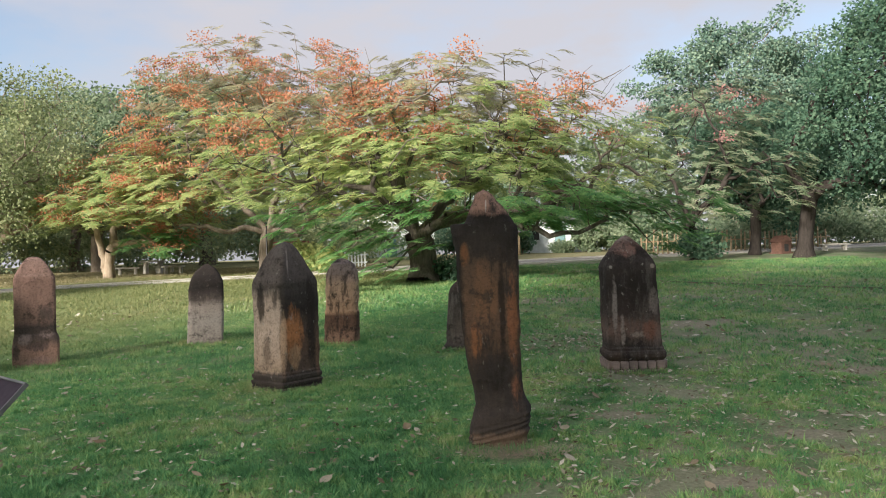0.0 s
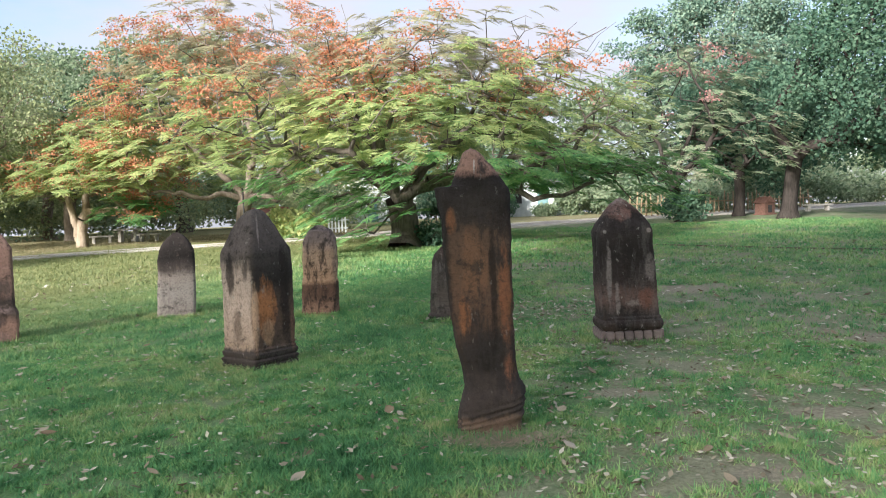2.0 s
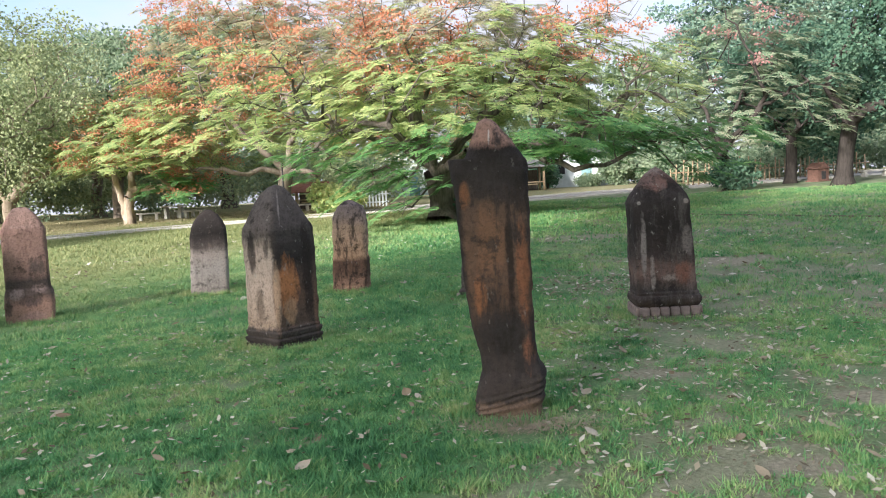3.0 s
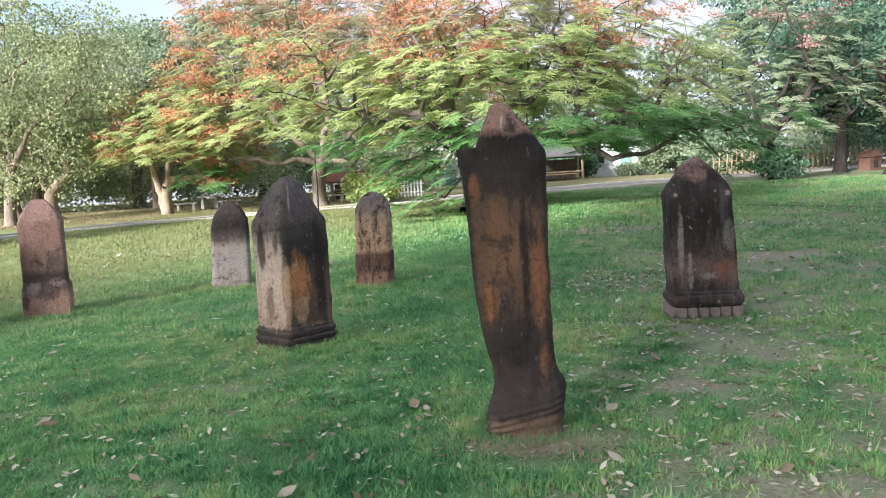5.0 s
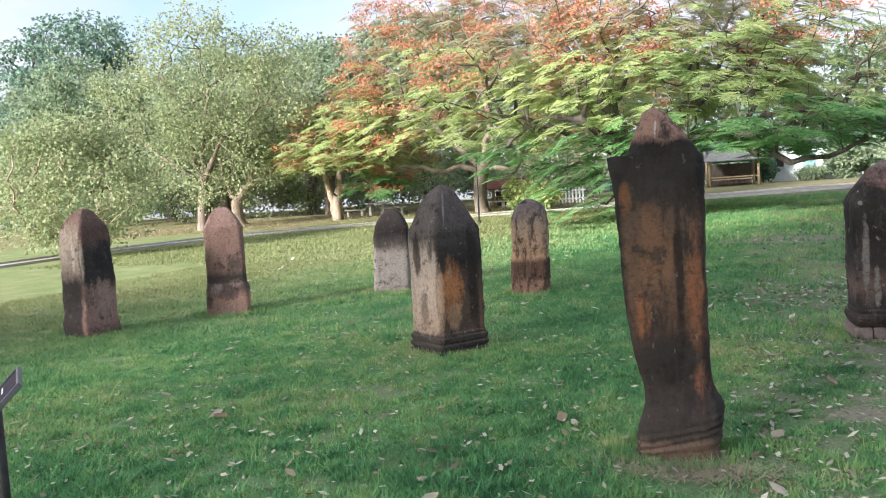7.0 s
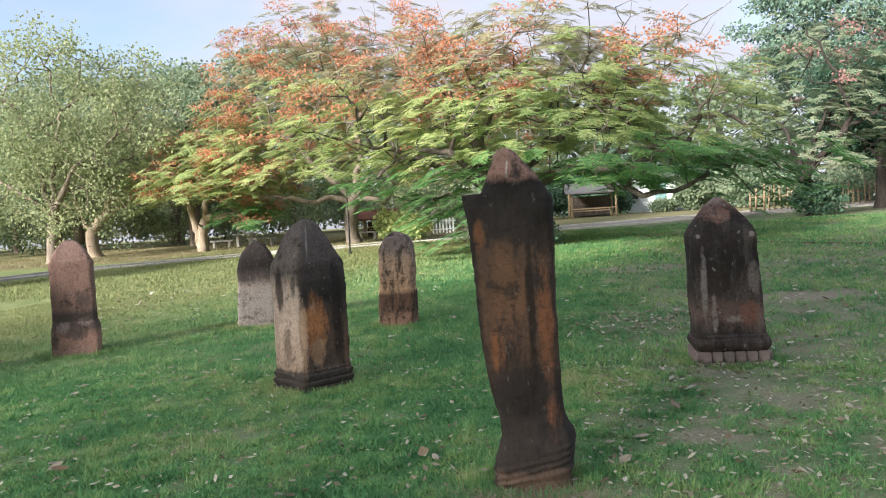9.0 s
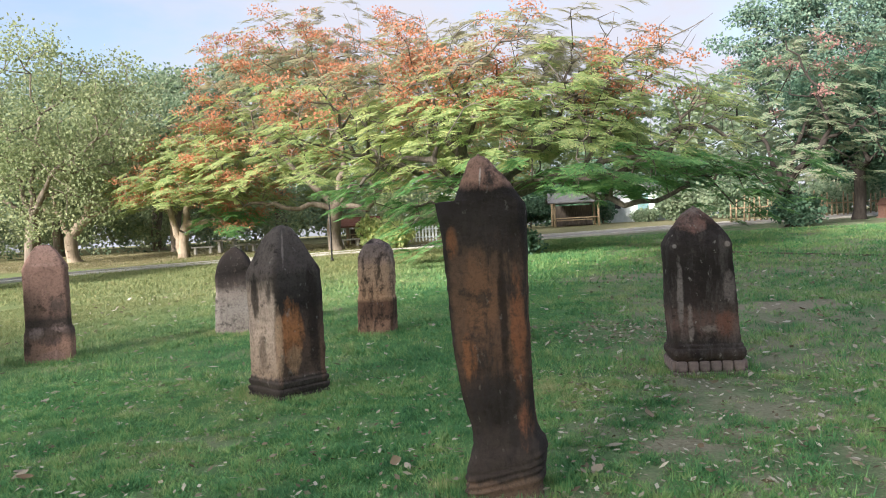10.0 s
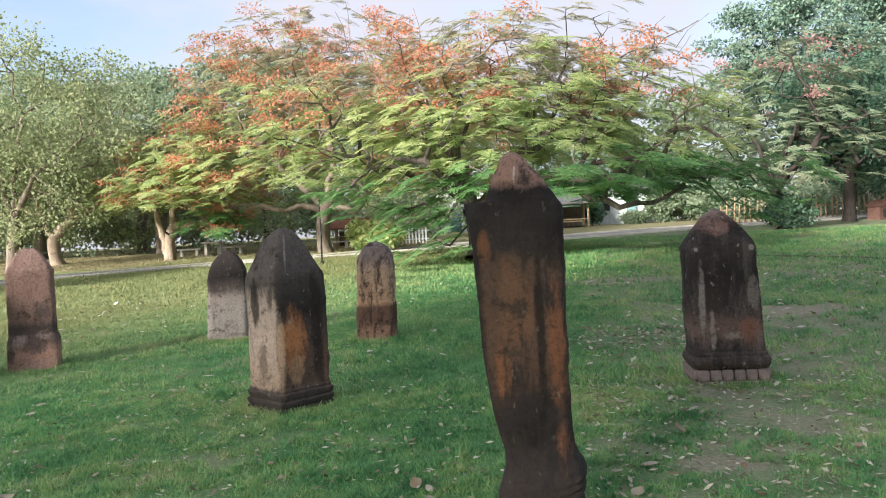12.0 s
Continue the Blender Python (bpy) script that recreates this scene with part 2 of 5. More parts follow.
# near-black: shade on the eastern trunks is put into the bark colour
M_BARK_SHADED = bark("shaded_bark", (0.035, 0.03, 0.027), (0.075, 0.064, 0.055))
M_BARK_PALE = bark("pale_bark", (0.3, 0.235, 0.17), (0.52, 0.43, 0.33))
M_CONCRETE = plain("weathered_concrete", (0.42, 0.40, 0.36), (0.58, 0.55, 0.5), 5.0)
M_ROAD = plain("worn_concrete_road", (0.27, 0.245, 0.21), (0.4, 0.375, 0.335), 2.0, 0.9, 0.3, 0.4)
M_WHITE = plain("white_paint", (0.5, 0.54, 0.53), (0.66, 0.7, 0.69), 3.0, 0.7)
M_WOOD = plain("pale_wood", (0.3, 0.22, 0.13), (0.46, 0.36, 0.23), 9.0)
M_ROOF_RED = plain("red_roof_tile", (0.25, 0.1, 0.075), (0.34, 0.17, 0.14), 6.0)
M_ROOF_GREY = plain("grey_roof_sheet", (0.16, 0.155, 0.15), (0.24, 0.235, 0.22), 4.0)
M_BRICK = plain("brown_brick", (0.11, 0.06, 0.045), (0.18, 0.1, 0.075), 8.0)
# near-black painted in place of shade in hollows: windows, shrine opening, petal gaps
M_DARK = plain("shaded_gap", (0.03, 0.03, 0.03), (0.06, 0.055, 0.05), 5.0)
M_TEAL = plain("teal_paint", (0.13, 0.24, 0.24), (0.19, 0.32, 0.31), 5.0, 0.6)
M_BLACK = plain("black_metal", (0.02, 0.02, 0.02), (0.045, 0.042, 0.04), 12.0, 0.5)
M_PANEL = plain("dark_panel", (0.04, 0.032, 0.045), (0.055, 0.045, 0.06), 20.0, 0.85, 0.1, 0.05)
M_PRINT = plain("white_print", (0.7, 0.7, 0.7), (0.8, 0.8, 0.8), 20.0, 0.5)
n_ = Nodes("dry_leaf")
M_DRY = n_.leafy(n_.mix(n_.noise(30.0), n_.ramp(n_.each(), [(0.0, (0.2, 0.14, 0.08)), (0.18, (0.36, 0.3, 0.2)), (0.5, (0.52, 0.48, 0.37)), (1.0, (0.68, 0.66, 0.58))]), (0.2, 0.15, 0.1)), 0.2)
n_ = Nodes("dry_litter")
M_LITTER = n_.leafy(n_.ramp(n_.island(), [(0.0, (0.11, 0.085, 0.05)), (0.5, (0.32, 0.28, 0.2)), (1.0, (0.6, 0.57, 0.47))]), 0.2)
M_TWIG = plain("dry_straw", (0.28, 0.22, 0.15), (0.46, 0.39, 0.28), 20.0)


# ---- mesh tools ----
def height(x, y):
    """The lie of the land: level round the stones, rising gently away to the road and the trees."""
    s = min(max(y - 9.5, 0.0), 49.0)
    return 0.028 * (s * s / (s + 1.2) if s > 0 else 0.0) + 0.02 * noise.noise((x * 0.45, y * 0.45, 0.3)) * min(1.0, max(0.0, 1.0 - abs(x) / 30))


def heights(x, y):
    s = np.clip(y - 9.5, 0.0, 49.0)
    return 0.028 * s * s / (s + 1.2)


def quick_mesh(name, verts, faces, smooth=False):
    """A mesh from arrays: n x 3 corners, m x k indices."""
    verts, faces = np.asarray(verts, np.float32), np.asarray(faces, np.int32)
    me = bpy.data.meshes.new(name)
    m, k = faces.shape
    me.vertices.add(len(verts))
    me.vertices.foreach_set("co", verts.ravel())
    me.loops.add(m * k)
    me.loops.foreach_set("vertex_index", faces.ravel())
    me.polygons.add(m)
    me.polygons.foreach_set("loop_start", np.arange(0, m * k, k, dtype=np.int32))
    me.polygons.foreach_set("use_smooth", np.full(m, smooth))
    me.update(calc_edges=True)
    return me


def part(name, data, material, parent=None, label=""):
    """Links a mesh or bmesh as one object under a thing or a part."""
    if isinstance(data, bmesh.types.BMesh):
        me = bpy.data.meshes.new(name)
        data.to_mesh(me)
        data.free()
        data = me
    if not data.materials:
        data.materials.append(material)
    ob = new(name, data)
    if parent is not None:
        ob.parent = parent
    if label:
        ob["label"] = label
    return ob


def thing(name, m, label, category, group="", kind=""):
    ob = new(name)
    ob.matrix_world = m
    return tagged(ob, label, category, group, kind)


def box(sx, sy, sz, at=(0, 0, 0), bevel=0.01, rot=None):
    """A block that stands on at, with rounded edges."""
    bm = bmesh.new()
    bmesh.ops.create_cube(bm, size=1.0, matrix=Matrix.Diagonal((sx, sy, sz, 1)))
    if bevel:
        bmesh.ops.bevel(bm, geom=bm.edges[:], offset=bevel, segments=2, affect="EDGES", profile=0.6)
    m = Matrix.Translation((at[0], at[1], at[2] + sz / 2))
    bm.transform(m @ rot if rot else m)
    return bm


def tube(points, radii, sides=8):
    """A bent, tapered tube, closed at both ends."""
    bm = bmesh.new()
    rings = []
    for i, (p, r) in enumerate(zip(points, radii)):
        a = Vector(points[max(i - 1, 0)])
        b = Vector(points[min(i + 1, len(points) - 1)])
        q = (b - a).to_track_quat("Z", "Y")
        rings.append([bm.verts.new(Vector(p) + q @ Vector((r * math.cos(2 * math.pi * k / sides), r * math.sin(2 * math.pi * k / sides), 0))) for k in range(sides)])
    for u, v in zip(rings, rings[1:]):
        for k in range(sides):
            f = bm.faces.new((u[k], u[(k + 1) % sides], v[(k + 1) % sides], v[k]))
            f.smooth = True
    bm.faces.new(rings[0][::-1])
    bm.faces.new(rings[-1])
    return bm


def stele_mesh(name, rows, around=96, rings=230, seed=0, rough=0.007):
    """A worn standing stone, lofted through rows (z, cx, cy, half width, half depth, squareness, turn in degrees, tilt)."""
    rows = sorted(rows)
    zs = np.linspace(rows[0][0], rows[-1][0], rings)
    cols = np.array(rows, float)
    at = [np.interp(zs, cols[:, 0], cols[:, k]) for k in range(8)]
    verts, faces = [], []
    for i in range(rings):
        z, cx, cy, hw, hd, sq, turn, tilt = [c[i] for c in at]
        ca, sa = math.cos(radians(turn)), math.sin(radians(turn))
        for k in range(around):
            a = 2 * math.pi * (k + 0.5) / around
            c, s = math.cos(a), math.sin(a)
            r = (abs(c) ** sq + abs(s) ** sq) ** (-1 / sq)
            x, y = hw * c * r, hd * s * r
            x, y = x * ca - y * sa, x * sa + y * ca
            p = Vector((x, y, z))
            d = rough * (noise.noise(p * 5 + Vector((seed * 7, 0, 0))) * 1.6 + noise.noise(p * 17 + Vector((0, seed * 5, 0))) * 0.8 + noise.noise(p * 45) * 0.35)
            length = math.hypot(x, y) + 1e-6
            verts.append((cx + x * (1 + d / max(length, 0.04)), cy + y * (1 + d / max(length, 0.04)), z + tilt * x))
    for i in range(rings - 1):
        for k in range(around):
            a, b = i * around + k, i * around + (k + 1) % around
            faces.append((a, b, b + around, a + around))
    n = len(verts)
    verts.append(tuple(np.mean(verts[:around], axis=0)))
    verts.append(tuple(np.mean(verts[n - around:n], axis=0) + np.array((0, 0, 0.012))))
    me = bpy.data.meshes.new(name)
    faces += [(n, (k + 1) % around, k) for k in range(around)]
    faces += [(n + 1, n - around + k, n - around + (k + 1) % around) for k in range(around)]
    me.from_pydata(verts, [], faces)
    me.polygons.foreach_set("use_smooth", np.full(len(faces), True))
    me.update()
    return me


# ---- ground, road ----
def stretch(near, step, far, growth=1.22):
    out = list(np.arange(-near, near + step / 2, step))
    s = step
    while out[-1] < far:
        s *= growth
        out.append(out[-1] + s)
        out.insert(0, out[0] - s)
    return np.array(out)


gx, gy = stretch(12, 0.22, 900), stretch(11, 0.22, 900) + 8
gv = [(x, y, height(x, y)) for y in gy for x in gx]
w_ = len(gx)
gf = [(j * w_ + i, j * w_ + i + 1, (j + 1) * w_ + i + 1, (j + 1) * w_ + i) for j in range(len(gy) - 1) for i in range(w_ - 1)]
ground = part("ground", quick_mesh("ground", gv, gf, True), M_GROUND)
tagged(ground, "shaded lawn with thin, worn patches of bare earth", "ground", kind="structure")

EDGE = [(-26, -30), (-23.4, 0), (-22.4, 12), (-22.2, 18), (-21.8, 22.5), (-20.0, 27.0), (-16.5, 29.9), (-11.6, 32.6), (-4, 36.8), (3.0, 40.5), (12.9, 44.9), (30, 52), (70, 68), (140, 96)]


def curve_points(points, n):
    p = [Vector((x, y, 0)) for x, y in points]
    out = []
    for i in range(len(p) - 1):
        a, b, c, d = p[max(i - 1, 0)], p[i], p[i + 1], p[min(i + 2, len(p) - 1)]
        for k in range(n):
            t = k / n
            out.append(0.5 * (2 * b + (c - a) * t + (2 * a - 5 * b + 4 * c - d) * t * t + (3 * b - a - 3 * c + d) * t ** 3))
    return out + [p[-1]]


def taper(x):
    """The road's breadth, which shrinks to a narrow path in the west."""
    t = min(1.0, max(0.0, (x + 12.0) / 12.0))
    return 0.3 + 0.42 * t * t * (3 - 2 * t)


def strip(name, line, sections, material):
    """A band along a line; sections: (offset to the far side, height above the land)."""
    verts, faces = [], []
    k = len(sections)
    for i, p in enumerate(line):
        d = (line[min(i + 1, len(line) - 1)] - line[max(i - 1, 0)]).normalized()
        nrm = Vector((-d.y, d.x, 0))
        z0 = height(p.x, p.y)
        for off, up in sections:
            q = p + nrm * (off * taper(p.x) if off > 0.1 else off)
            verts.append((q.x, q.y, max(height(q.x, q.y), z0 - 0.02) + up))
    for i in range(len(line) - 1):
        for j in range(k - 1):
            a = i * k + j
            faces.append((a, a + k, a + k + 1, a + 1))
    return quick_mesh(name, verts, faces)


edge = curve_points(EDGE, 8)
kerb = tagged(part("kerb", strip("kerb", edge, [(-0.09, -0.08), (-0.09, 0.075), (-0.075, 0.09), (0.075, 0.09), (0.09, 0.075), (0.09, -0.08)], M_CONCRETE), M_CONCRETE), "low pale concrete kerb along the park road", "kerb", kind="structure")
road = tagged(part("road", strip("road", edge, [(0.09, 0.02), (1.2, 0.035), (2.6, 0.05), (4.0, 0.035), (5.0, 0.02), (5.06, -0.1)], M_ROAD), M_ROAD), "worn, pale concrete park road strewn with dust", "road", kind="structure")
kerb_far = tagged(part("kerb", strip("kerb", edge, [(5.07, -0.08), (5.07, 0.08), (5.085, 0.095), (5.22, 0.095), (5.235, 0.08), (5.235, -0.08)], M_CONCRETE), M_CONCRETE), "low pale concrete kerb on the far side of the road", "kerb", kind="structure")
M_EDGING = plain("earthy_edging", (0.12, 0.105, 0.08), (0.2, 0.17, 0.13), 6.0)
edging = tagged(part("edging", strip("edging", curve_points([(16, 15.2), (11, 18.3), (8.8, 19.9), (6.4, 22.2), (4.2, 24.6)], 8), [(-0.07, -0.05), (-0.07, 0.035), (0.07, 0.04), (0.07, -0.05)], M_EDGING), M_EDGING), "low earth-coloured edging sunk in the lawn", "edging", kind="structure")


# ---- standing stones ----
STONES = "old sandstone boundary markers"


def standing_stone(x, y, label, rows, stone, seed, rough=0.007, wide=1.0):
    rows = [(r[0], *[v * wide for v in r[1:5]], *r[5:]) for r in rows]
    ob = part("boundary_stone", stele_mesh("boundary_stone", rows, seed=seed, rough=rough), stone)
    ob.location = (x, y, height(x, y) - 0.02)
    return tagged(ob, label, "boundary stone", STONES)


BLK, SOOT, UMB = (0.024, 0.021, 0.02), (0.045, 0.039, 0.037), (0.06, 0.044, 0.036)
RUST, TAN, PINK, GREY = (0.23, 0.105, 0.05), (0.33, 0.24, 0.17), (0.27, 0.165, 0.13), (0.22, 0.2, 0.185)

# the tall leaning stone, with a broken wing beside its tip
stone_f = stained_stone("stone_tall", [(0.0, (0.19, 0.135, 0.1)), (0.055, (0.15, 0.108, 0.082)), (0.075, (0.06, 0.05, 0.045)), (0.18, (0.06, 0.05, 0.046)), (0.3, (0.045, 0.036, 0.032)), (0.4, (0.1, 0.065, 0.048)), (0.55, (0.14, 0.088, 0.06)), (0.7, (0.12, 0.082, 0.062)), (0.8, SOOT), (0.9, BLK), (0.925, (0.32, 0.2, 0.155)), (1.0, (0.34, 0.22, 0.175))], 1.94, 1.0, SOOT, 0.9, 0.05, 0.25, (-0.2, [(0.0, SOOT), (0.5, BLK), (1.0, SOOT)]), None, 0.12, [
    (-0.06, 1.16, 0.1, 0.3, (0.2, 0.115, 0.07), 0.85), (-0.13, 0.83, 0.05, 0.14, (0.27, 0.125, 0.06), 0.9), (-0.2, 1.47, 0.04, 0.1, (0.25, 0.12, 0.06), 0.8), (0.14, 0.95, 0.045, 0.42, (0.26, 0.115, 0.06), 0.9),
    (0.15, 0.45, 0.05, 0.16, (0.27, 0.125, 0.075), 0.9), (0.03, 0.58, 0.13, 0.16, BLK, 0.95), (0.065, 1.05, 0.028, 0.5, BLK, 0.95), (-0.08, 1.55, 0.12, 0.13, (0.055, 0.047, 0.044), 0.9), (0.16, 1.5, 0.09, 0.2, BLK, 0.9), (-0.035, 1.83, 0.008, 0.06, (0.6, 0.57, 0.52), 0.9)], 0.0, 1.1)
D_ = 0.17
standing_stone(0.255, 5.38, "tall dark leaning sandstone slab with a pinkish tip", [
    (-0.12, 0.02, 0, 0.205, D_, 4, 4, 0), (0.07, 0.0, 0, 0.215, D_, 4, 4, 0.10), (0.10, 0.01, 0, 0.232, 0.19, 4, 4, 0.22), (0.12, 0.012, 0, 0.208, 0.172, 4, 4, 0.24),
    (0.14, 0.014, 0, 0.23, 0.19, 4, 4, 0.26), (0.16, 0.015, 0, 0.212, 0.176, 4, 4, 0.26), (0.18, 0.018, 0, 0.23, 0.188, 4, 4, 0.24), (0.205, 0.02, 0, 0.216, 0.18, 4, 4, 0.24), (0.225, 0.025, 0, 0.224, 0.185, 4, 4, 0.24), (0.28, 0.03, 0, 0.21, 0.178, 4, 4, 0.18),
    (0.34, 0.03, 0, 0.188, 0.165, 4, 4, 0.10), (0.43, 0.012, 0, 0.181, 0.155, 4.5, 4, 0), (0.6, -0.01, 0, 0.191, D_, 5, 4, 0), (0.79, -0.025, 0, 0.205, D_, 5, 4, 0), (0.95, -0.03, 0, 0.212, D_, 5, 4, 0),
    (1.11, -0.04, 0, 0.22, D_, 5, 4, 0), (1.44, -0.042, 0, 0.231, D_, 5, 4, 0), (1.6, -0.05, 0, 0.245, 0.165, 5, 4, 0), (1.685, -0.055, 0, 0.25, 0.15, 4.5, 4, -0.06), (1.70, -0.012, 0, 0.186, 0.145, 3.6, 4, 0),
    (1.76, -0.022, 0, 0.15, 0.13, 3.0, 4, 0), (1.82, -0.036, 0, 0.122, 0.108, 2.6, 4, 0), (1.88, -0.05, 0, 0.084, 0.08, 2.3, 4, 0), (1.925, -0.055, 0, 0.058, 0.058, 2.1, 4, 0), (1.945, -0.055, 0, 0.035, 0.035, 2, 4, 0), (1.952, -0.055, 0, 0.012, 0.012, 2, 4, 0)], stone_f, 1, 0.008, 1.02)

# the square pillar set corner-on, with a stepped foot
stone_s = stained_stone("stone_square", [(0.0, (0.055, 0.048, 0.043)), (0.12, (0.07, 0.06, 0.054)), (0.14, (0.11, 0.08, 0.065)), (0.3, (0.13, 0.085, 0.065)), (0.46, (0.1, 0.072, 0.06)), (0.56, SOOT), (0.75, (0.085, 0.074, 0.069)), (1.0, (0.14, 0.122, 0.112))], 1.66, 4.0, BLK, 0.3, 0.06, 0.4,
                        (0.07, [(0.0, (0.055, 0.048, 0.043)), (0.12, (0.07, 0.06, 0.054)), (0.145, (0.38, 0.29, 0.22)), (0.4, (0.52, 0.42, 0.35)), (0.6, (0.44, 0.36, 0.305)), (0.7, (0.12, 0.104, 0.096)), (1.0, (0.14, 0.124, 0.115))]), None, 0.25, [
    # the pale strip at -0.05 paints a highlight along the corner edge
    (0.06, 0.62, 0.12, 0.34, (0.5, 0.22, 0.095), 1.0), (0.08, 0.4, 0.09, 0.16, (0.46, 0.29, 0.18), 0.9), (-0.05, 0.55, 0.045, 0.4, (0.52, 0.37, 0.26), 0.85), (0.27, 0.75, 0.07, 0.6, (0.03, 0.025, 0.023), 0.85), (0.34, 0.4, 0.03, 0.3, (0.2, 0.12, 0.085), 0.8),
    (-0.27, 0.98, 0.05, 0.24, BLK, 0.9), (-0.13, 1.05, 0.03, 0.16, SOOT, 0.85), (-0.22, 0.45, 0.05, 0.2, (0.16, 0.12, 0.095), 0.8), (0.02, 1.45, 0.012, 0.2, (0.3, 0.26, 0.24), 0.8)], 22.0, 1.1)
H_ = 0.272
rows_s = [(-0.12, 0, 0, 0.298, 0.298, 118, 57, 0), (0.05, 0, 0, 0.298, 0.298, 118, 57, 0), (0.065, 0, 0, 0.278, 0.278, 118, 57, 0), (0.08, 0, 0, 0.292, 0.292, 118, 57, 0), (0.115, 0, 0, 0.298, 0.298, 118, 57, 0), (0.13, 0, 0, 0.274, 0.274, 118, 57, 0),
          (0.145, 0, 0, 0.286, 0.286, 118, 57, 0), (0.185, 0, 0, 0.292, 0.292, 118, 57, 0), (0.2, 0, 0, 0.272, 0.272, 118, 57, 0), (0.215, 0, 0, 0.278, 0.278, 118, 57, 0), (0.235, 0, 0, 0.268, 0.268, 118, 57, 0), (0.5, 0.01, 0, H_, H_, 18, 57, 0), (0.8, 0.01, 0, 0.27, 0.27, 18, 57, 0), (1.06, 0.008, 0, 0.278, 0.278, 16, 57, 0),
          (1.21, 0.0, 0, 0.277, 0.277, 14, 57, 0), (1.25, 0, 0, 0.268, 0.268, 12, 57, 0), (1.4, 0, 0, 0.206, 0.206, 9, 57, 0), (1.5, 0, 0, 0.16, 0.16, 8, 57, 0), (1.6, 0.005, 0, 0.108, 0.108, 6, 57, 0), (1.645, 0.012, 0, 0.07, 0.07, 4, 57, 0), (1.66, 0.015, 0, 0.04, 0.04, 3, 57, 0)]
standing_stone(-2.215, 7.94, "square sandstone pillar with sooty, tapered top and stepped foot", rows_s, stone_s, 2, 0.007, 0.985)

# the dark stone on a carved foot: shaft, moulding, a course of petals, a plinth
stone_r = stained_stone("stone_carved", [(0.0, SOOT), (0.06, UMB), (0.2, SOOT), (0.3, (0.14, 0.095, 0.08)), (0.42, (0.045, 0.036, 0.034)), (0.6, BLK), (0.8, SOOT), (0.86, BLK), (0.95, (0.11, 0.07, 0.06)), (1.0, (0.2, 0.16, 0.145))], 1.64, 8.0, (0.24, 0.215, 0.2), 0.25, 0.12, 0.6, None, None, 0.3, [
    (-0.23, 0.78, 0.032, 0.4, (0.22, 0.2, 0.19), 0.85), (-0.15, 0.5, 0.03, 0.2, (0.24, 0.21, 0.195), 0.85), (0.03, 0.46, 0.1, 0.045, (0.27, 0.23, 0.21), 0.85), (0.16, 0.5, 0.1, 0.14, (0.17, 0.085, 0.062), 0.9), (0.2, 0.85, 0.06, 0.2, (0.17, 0.15, 0.14), 0.8),
    (-0.08, 1.46, 0.13, 0.1, (0.19, 0.115, 0.095), 0.9), (0.0, 0.9, 0.1, 0.3, BLK, 0.7), (-0.26, 1.26, 0.022, 0.022, (0.33, 0.31, 0.29), 0.85), (0.2, 1.26, 0.028, 0.028, (0.3, 0.26, 0.23), 0.85)], 0.0, 1.3)
stone_petal = plain("carved_petal_stone", (0.13, 0.1, 0.09), (0.34, 0.27, 0.245), 11.0, 0.95, 0.2, 0.6)
stone_r_thing = thing("boundary_stone", pose(1.77, 8.88, height(1.77, 8.88) - 0.02, 0, 0, 5) @ Matrix.Diagonal((1.06, 1.06, 1.0, 1)), "dark sandstone slab on a carved petal foot", "boundary stone", STONES)
part("shaft", stele_mesh("shaft", [(0.28, 0, 0, 0.298, 0.235, 12.6, 0, 0), (0.46, -0.01, 0, 0.298, 0.232, 12.6, 0, 0), (0.73, -0.022, 0, 0.294, 0.23, 12.6, 0, 0), (1.0, -0.03, 0, 0.289, 0.225, 12.6, 0, 0), (1.26, -0.034, 0, 0.285, 0.22, 12.6, 0, 0), (1.33, -0.032, 0, 0.266, 0.2, 11.7, 0, 0),
                               (1.44, -0.034, 0, 0.196, 0.145, 10.8, 0, 0), (1.55, -0.04, 0, 0.108, 0.08, 9, 0, 0), (1.615, -0.04, 0, 0.04, 0.035, 6.3, 0, 0), (1.63, -0.04, 0, 0.012, 0.014, 3.6, 0, 0)], seed=5), stone_r, stone_r_thing)
part("moulding", stele_mesh("moulding", [(0.145, 0, 0, 0.295, 0.235, 8, 0, 0), (0.165, 0, 0, 0.318, 0.258, 8, 0, 0), (0.2, 0, 0, 0.334, 0.274, 8, 0, 0), (0.235, 0, 0, 0.338, 0.278, 8, 0, 0), (0.265, 0, 0, 0.33, 0.27, 8, 0, 0), (0.275, 0, 0, 0.314, 0.252, 8, 0, 0), (0.3, 0, 0, 0.316, 0.254, 8, 0, 0), (0.315, 0, 0, 0.304, 0.24, 8, 0, 0)], rings=60, seed=6), stone_r, stone_r_thing)
part("plinth", box(0.68, 0.58, 0.15, (0.012, 0, -0.1), 0.014), plain("plinth_stone", (0.15, 0.13, 0.105), (0.25, 0.22, 0.185), 8.0, 0.95, 0.2, 0.6), stone_r_thing)
# near-black core, seen as shade between the petals
part("foot_core", box(0.57, 0.46, 0.13, (0, 0, 0.04), 0.004), M_DARK, stone_r_thing)
petal_x = bpy.data.meshes.new("carved_petal")
b_ = box(0.096, 0.06, 0.11, (0, 0, 0), 0.024)
b_.to_mesh(petal_x), b_.free()
petal_x.materials.append(stone_petal)
for k in range(6):
    for sgn in (-1, 1):
        o = part("carved_petal", petal_x, stone_petal, stone_r_thing)
        o.matrix_local = pose((k - 2.5) * 0.099, sgn * 0.248, 0.046, 0, 0, 0)
